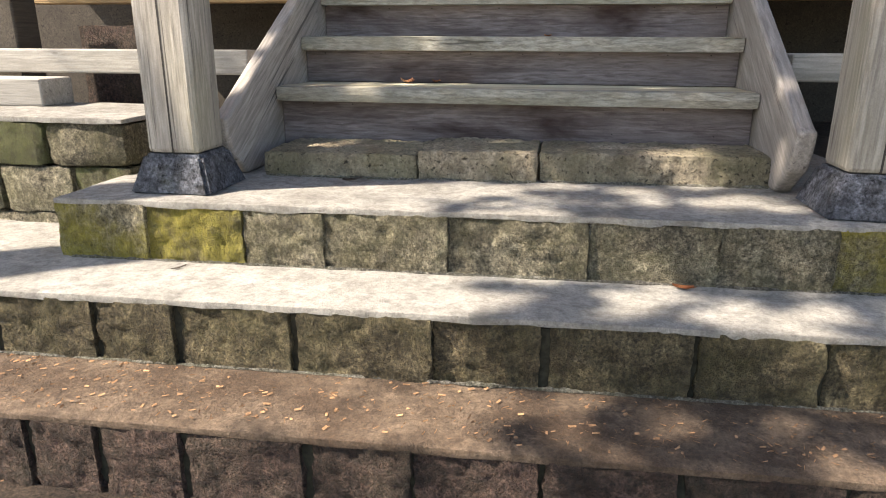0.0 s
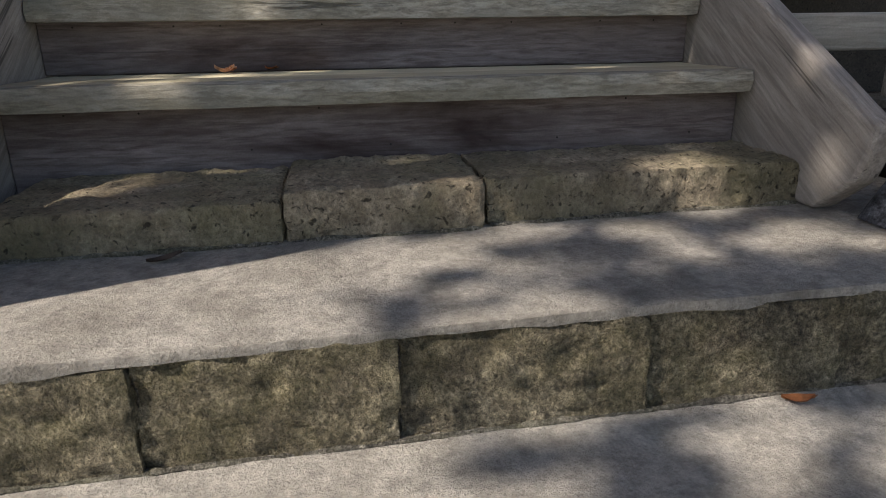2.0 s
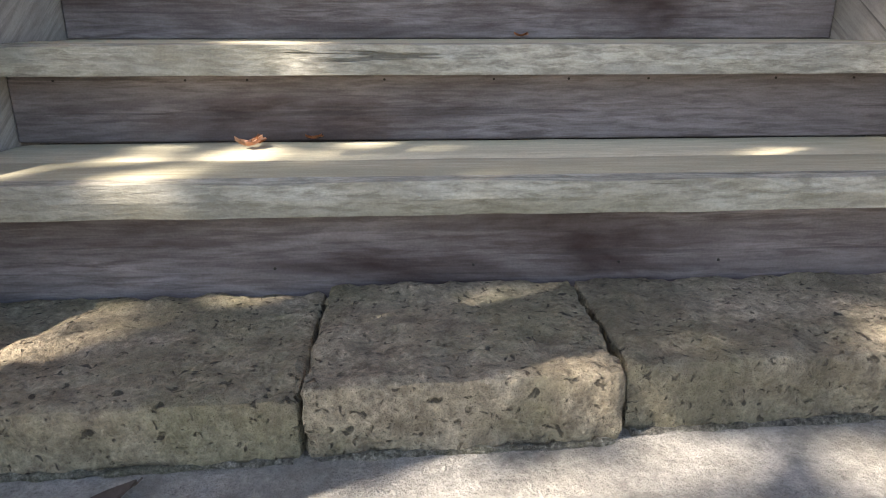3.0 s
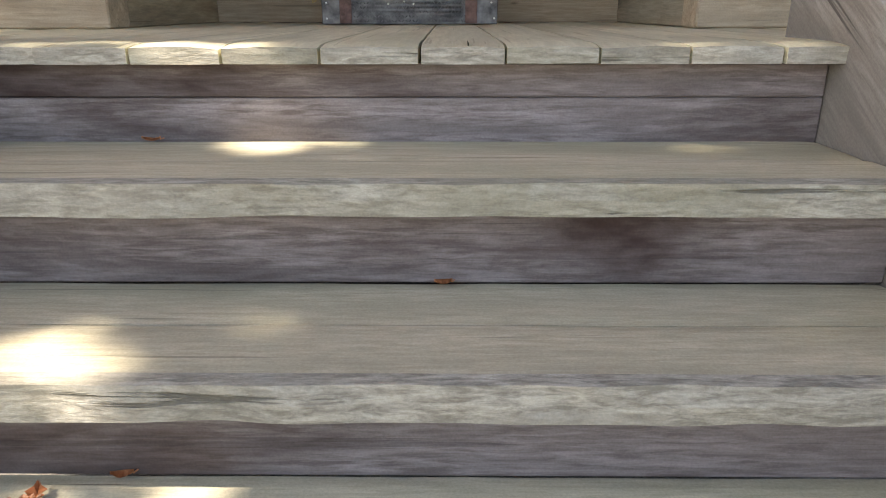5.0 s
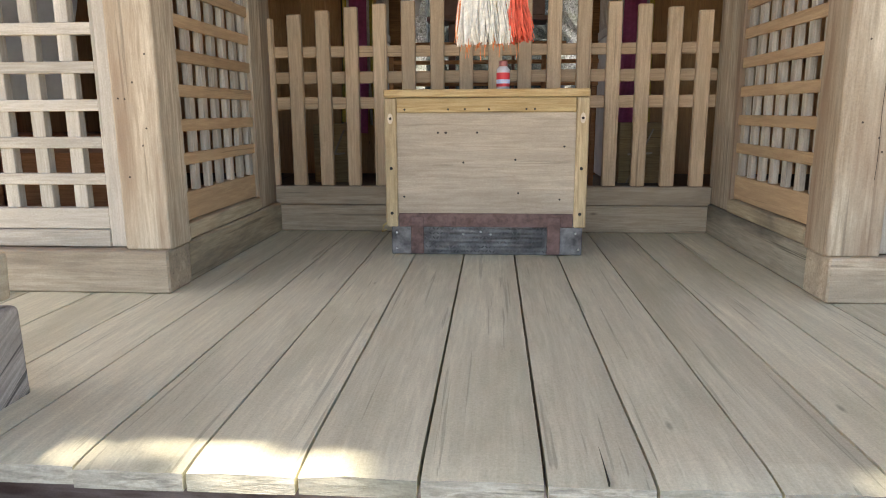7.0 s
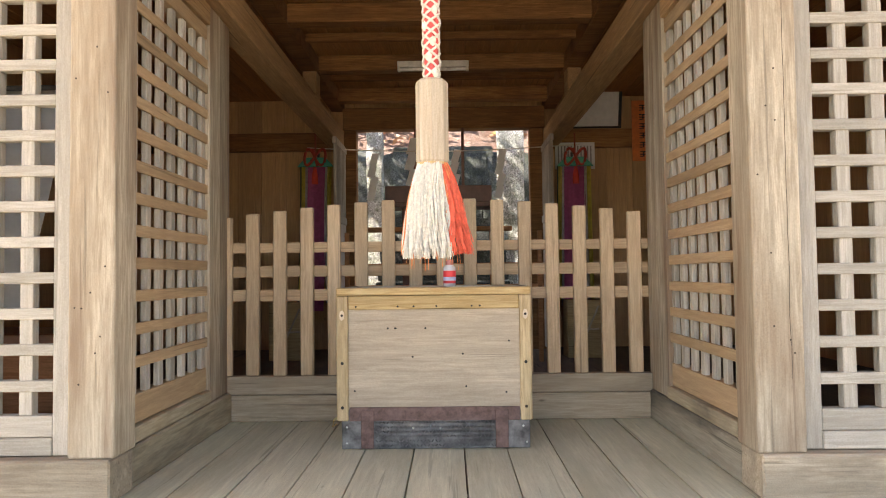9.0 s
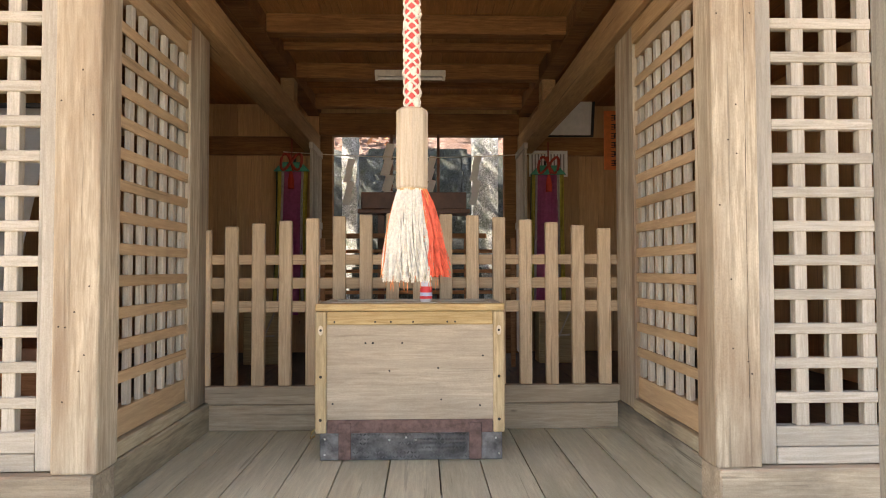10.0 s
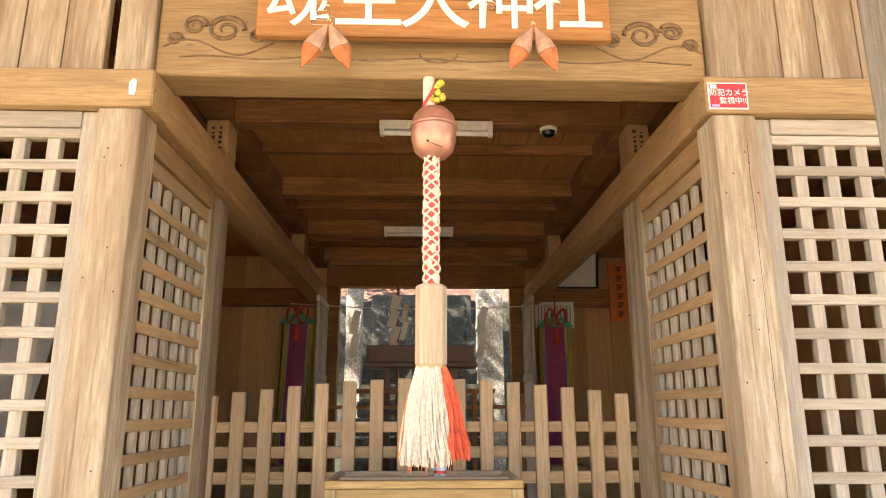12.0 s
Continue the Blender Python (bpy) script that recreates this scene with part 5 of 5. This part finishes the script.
for k in range(2):
    part("drawer", box_bm(-2.45 + k * 0.53, -1.95 + k * 0.53, 3.285, 3.299, 1.62, 1.95, 0.004), wood("chest_front", (0.25, 0.10, 0.04), (0.38, 0.17, 0.08), 0) if k == 0 else bpy.data.materials["chest_front"], t)

# ---- outside behind the hall ----
rear_stone = stone("rear_stone", (0.055, 0.066, 0.068), (0.17, 0.19, 0.19), (0.07, 0.09, 0.04), 0.4)
pale_stone = stone("pale_stone", (0.55, 0.57, 0.57), (0.84, 0.85, 0.84), (0.16, 0.20, 0.09), 0.5)
rear = thing("rear_steps", (0, 9.5, 1.4), "grey mossy stone steps rising behind the hall", "steps", kind="structure")
for k in range(13):
    z, y = 1.7 + k * 0.22, 8.3 + k * 0.28
    x = -0.85 - random.uniform(0, 0.2)
    while x < 0.80:
        w = random.uniform(0.32, 0.5)
        part("stone_block", rough_box_bm(max(x, -0.85), min(x + w - 0.016, 0.80), y + random.uniform(-0.02, 0.02), y + 0.32, z - 0.205, z - random.uniform(0, 0.012), 0.05, 0.012, x + k, 9, 0.006), rear_stone, rear, smooth=True)
        x += w
for side in (-1, 1):
    c = thing("rear_pillar", (side * 0.95, 9.9, -0.02), "tall pale weathered stone pillar beside the rear steps", "pillar", "rear pillars")
    a, b = (-1.06, -0.85) if side < 0 else (0.735, 1.09)
    part("shaft", rough_box_bm(a, b, 9.75, 10.05, -0.02, 5.2, 0.07, 0.014, side, 6, 0.01), pale_stone, c, smooth=True)
solid("rear_bank", rough_box_bm(-7, 7, 11.95, 13.5, -0.02, 4.30, 0.2, 0.12, 5, 1.6, 0.1), rear_stone, "stone faced bank behind the shrine", "bank", smooth=True)
litter_earth = stone("leaf_litter", (0.20, 0.13, 0.10), (0.40, 0.29, 0.24), (0.16, 0.07, 0.04), 0.6, 0.4, 1.5)
bm = rough_box_bm(-14, 14, 13.4, 34, -0.02, 4.2, 0.5, 0.25, 8, 0.9, 0.1)
for v in bm.verts:
    if v.co.z > 3:
        v.co.z += (v.co.y - 13.4) * 0.55
solid("hillside", bm, litter_earth, "hillside covered with pale brown leaf litter", "hill", smooth=True)
solid("rear_ground", box_bm(-4.5, 4.5, 7.6, 8.9, -0.02, 1.38, 0), soil, "earth terrace behind the hall", "ground")


# ---- trees ----
bark = wood("bark", (0.09, 0.065, 0.045), (0.19, 0.14, 0.10), 2, relief=1.5)


def leaf_material(name, a, b):
    m, t, bs = nodes_of(name)
    g = t.nodes.new("ShaderNodeNewGeometry")
    t.links.new(mix(t, g.outputs["Random Per Island"], a, b), bs.inputs["Base Color"])
    bs.inputs["Roughness"].default_value = 0.55
    bs.inputs["Transmission Weight"].default_value = 0.0
    return m


green_leaf = leaf_material("green_leaves", (0.035, 0.075, 0.02), (0.10, 0.15, 0.04))
autumn_leaf = leaf_material("autumn_leaves", (0.20, 0.07, 0.035), (0.36, 0.20, 0.10))


# places meant to be sunlit, with their radius; crowns are cut open for them
SUN_GAPS = [
    ((-1.0, -0.2, 0.405), 0.36), ((-0.65, -0.2, 0.405), 0.28), ((-0.62, 0.12, 0.605), 0.20), ((-0.36, 0.14, 0.605), 0.05), ((-1.05, -0.6, 0.205), 0.22), ((-0.71, -0.54, 0.205), 0.10),
    ((-0.38, -0.2, 0.405), 0.12), ((-0.24, -0.6, 0.205), 0.07), ((0.06, 0.34, 0.605), 0.02), ((0.5, 0.36, 0.605), 0.03), ((0.87, 0.26, 0.605), 0.03), ((0.54, -0.08, 0.405), 0.05),
    ((0.90, -0.2, 0.405), 0.05), ((0.0, -0.25, 0.405), 0.05), ((-0.02, -0.4, 0.205), 0.05), ((0.0, -0.6, 0.205), 0.05), ((0.93, -0.6, 0.205), 0.05),
    ((-0.95, 0.45, 0.7), 0.12), ((-0.82, -0.02, 0.5), 0.20), ((-0.45, -0.02, 0.5), 0.16), ((-0.2, -0.02, 0.5), 0.08), ((0.66, 0.54, 0.71), 0.04), ((-0.45, 0.58, 0.70), 0.06),
    ((-0.41, 1.70, 1.53), 0.03), ((-0.24, 1.70, 1.53), 0.01), ((-0.37, 1.14, 1.12), 0.03), ((-0.22, 1.62, 1.325), 0.02),
    ((0.64, 0.86, 0.92), 0.07), ((-0.07, 0.90, 0.92), 0.06), ((-0.43, 0.97, 0.92), 0.02), ((0.8, 1.0, 1.2), 0.03),
]


def open_to_sun(q):
    for p, r in SUN_GAPS:
        v = q - Vector(p)
        if (v - SUN * v.dot(SUN)).length < r + 0.06:
            return True
    return False


def tree(at, centre, radius, clumps, per, size, leaf, label, seed):
    rng = random.Random(seed)
    t = thing("tree", at, label, "tree", "trees")
    c = Vector(centre)
    base = Vector(at)
    mid = base.lerp(c, 0.5) + Vector((0.2, 0.1, 0))
    tr = part("trunk", tube_bm([base - Vector((0, 0, 0.1)), base + Vector((0, 0, 0.4)), mid, c], [0.30, 0.22, 0.16, 0.07], 10), bark, t, smooth=True)
    verts, faces = [], []
    for n in range(clumps):
        d = Vector((rng.gauss(0, 1), rng.gauss(0, 1), rng.gauss(0, 0.7))).normalized() * rng.uniform(0.25, 1.0) ** 0.6
        p = c + Vector((d.x * radius[0], d.y * radius[1], d.z * radius[2]))
        limb = [mid.lerp(c, rng.random()), c.lerp(p, 0.5) + Vector((0, 0, 0.15)), p]
        if n % 6 == 0 and not any(open_to_sun(a.lerp(b, k / 10)) for a, b in zip(limb, limb[1:]) for k in range(11)):
            part("limb", tube_bm(limb, [0.07, 0.04, 0.012], 6), bark, tr, smooth=True)
        cr = rng.uniform(0.25, 0.55)
        for _ in range(per):
            q = p + Vector((rng.gauss(0, cr), rng.gauss(0, cr), rng.gauss(0, cr * 0.5)))
            u = Vector((rng.gauss(0, 1), rng.gauss(0, 1), rng.gauss(0, 0.5))).normalized()
            w = u.cross(Vector((rng.gauss(0, 1), rng.gauss(0, 1), rng.gauss(0, 1)))).normalized()
            l = size * rng.uniform(0.6, 1.3)
            if open_to_sun(q):
                continue
            i = len(verts)
            verts += [q - u * l, q + w * l * 0.45, q + u * l, q - w * l * 0.45]
            faces.append((i, i + 1, i + 2, i + 3))
    me = bpy.data.meshes.new("crown")
    me.from_pydata([tuple(v) for v in verts], [], faces)
    me.materials.append(leaf)
    ob = new("crown", me)
    ob.parent = t
    ob.matrix_parent_inverse = Matrix.Translation(-base)
    return t


# two unseen trees, added to dapple the stairs and landing
tree((-4.9, -2.4, -0.02), Vector((1.2, 1.75, 1.1)) + SUN * 9.5, (2.2, 1.1, 1.2), 95, 46, 0.12, green_leaf, "unseen dense evergreen tree added to shade the stairs", 11)
tree((-6.9, -4.2, -0.02), Vector((1.85, -0.5, 0.35)) + SUN * 9.0, (2.25, 1.2, 1.1), 42, 42, 0.12, green_leaf, "unseen thin-crowned evergreen tree added to dapple the stone steps", 12)
# two more out of view, added to darken what shows behind the hall
tree((-5.5, 9.5, -0.02), Vector((0, 10.2, 3.0)) + SUN * 6.0, (1.5, 2.6, 1.6), 26, 44, 0.12, green_leaf, "unseen evergreen tree added to keep sun off the rear steps", 13)
tree((3.6, 10.8, -0.02), (0.3, 10.6, 6.4), (3.0, 2.4, 1.2), 34, 44, 0.14, green_leaf, "unseen tall evergreen tree added to keep sky light off the rear steps", 14)
for n, (x, y) in enumerate(((-3.2, 15.5), (0.8, 16.5), (3.6, 15.2))):
    tree((x, y, -0.02), (x * 0.9, y, 6.0), (2.2, 1.6, 2.4), 40, 40, 0.13, autumn_leaf if n != 2 else green_leaf, "reddish brown autumn tree on the bank behind", 30 + n)

# ---- true size of the whole place ----
for ob in scene.objects:
    if ob.parent is None and ob.type in ("MESH", "EMPTY"):
        ob.matrix_basis = Matrix.Scale(SIZE, 4) @ ob.matrix_basis
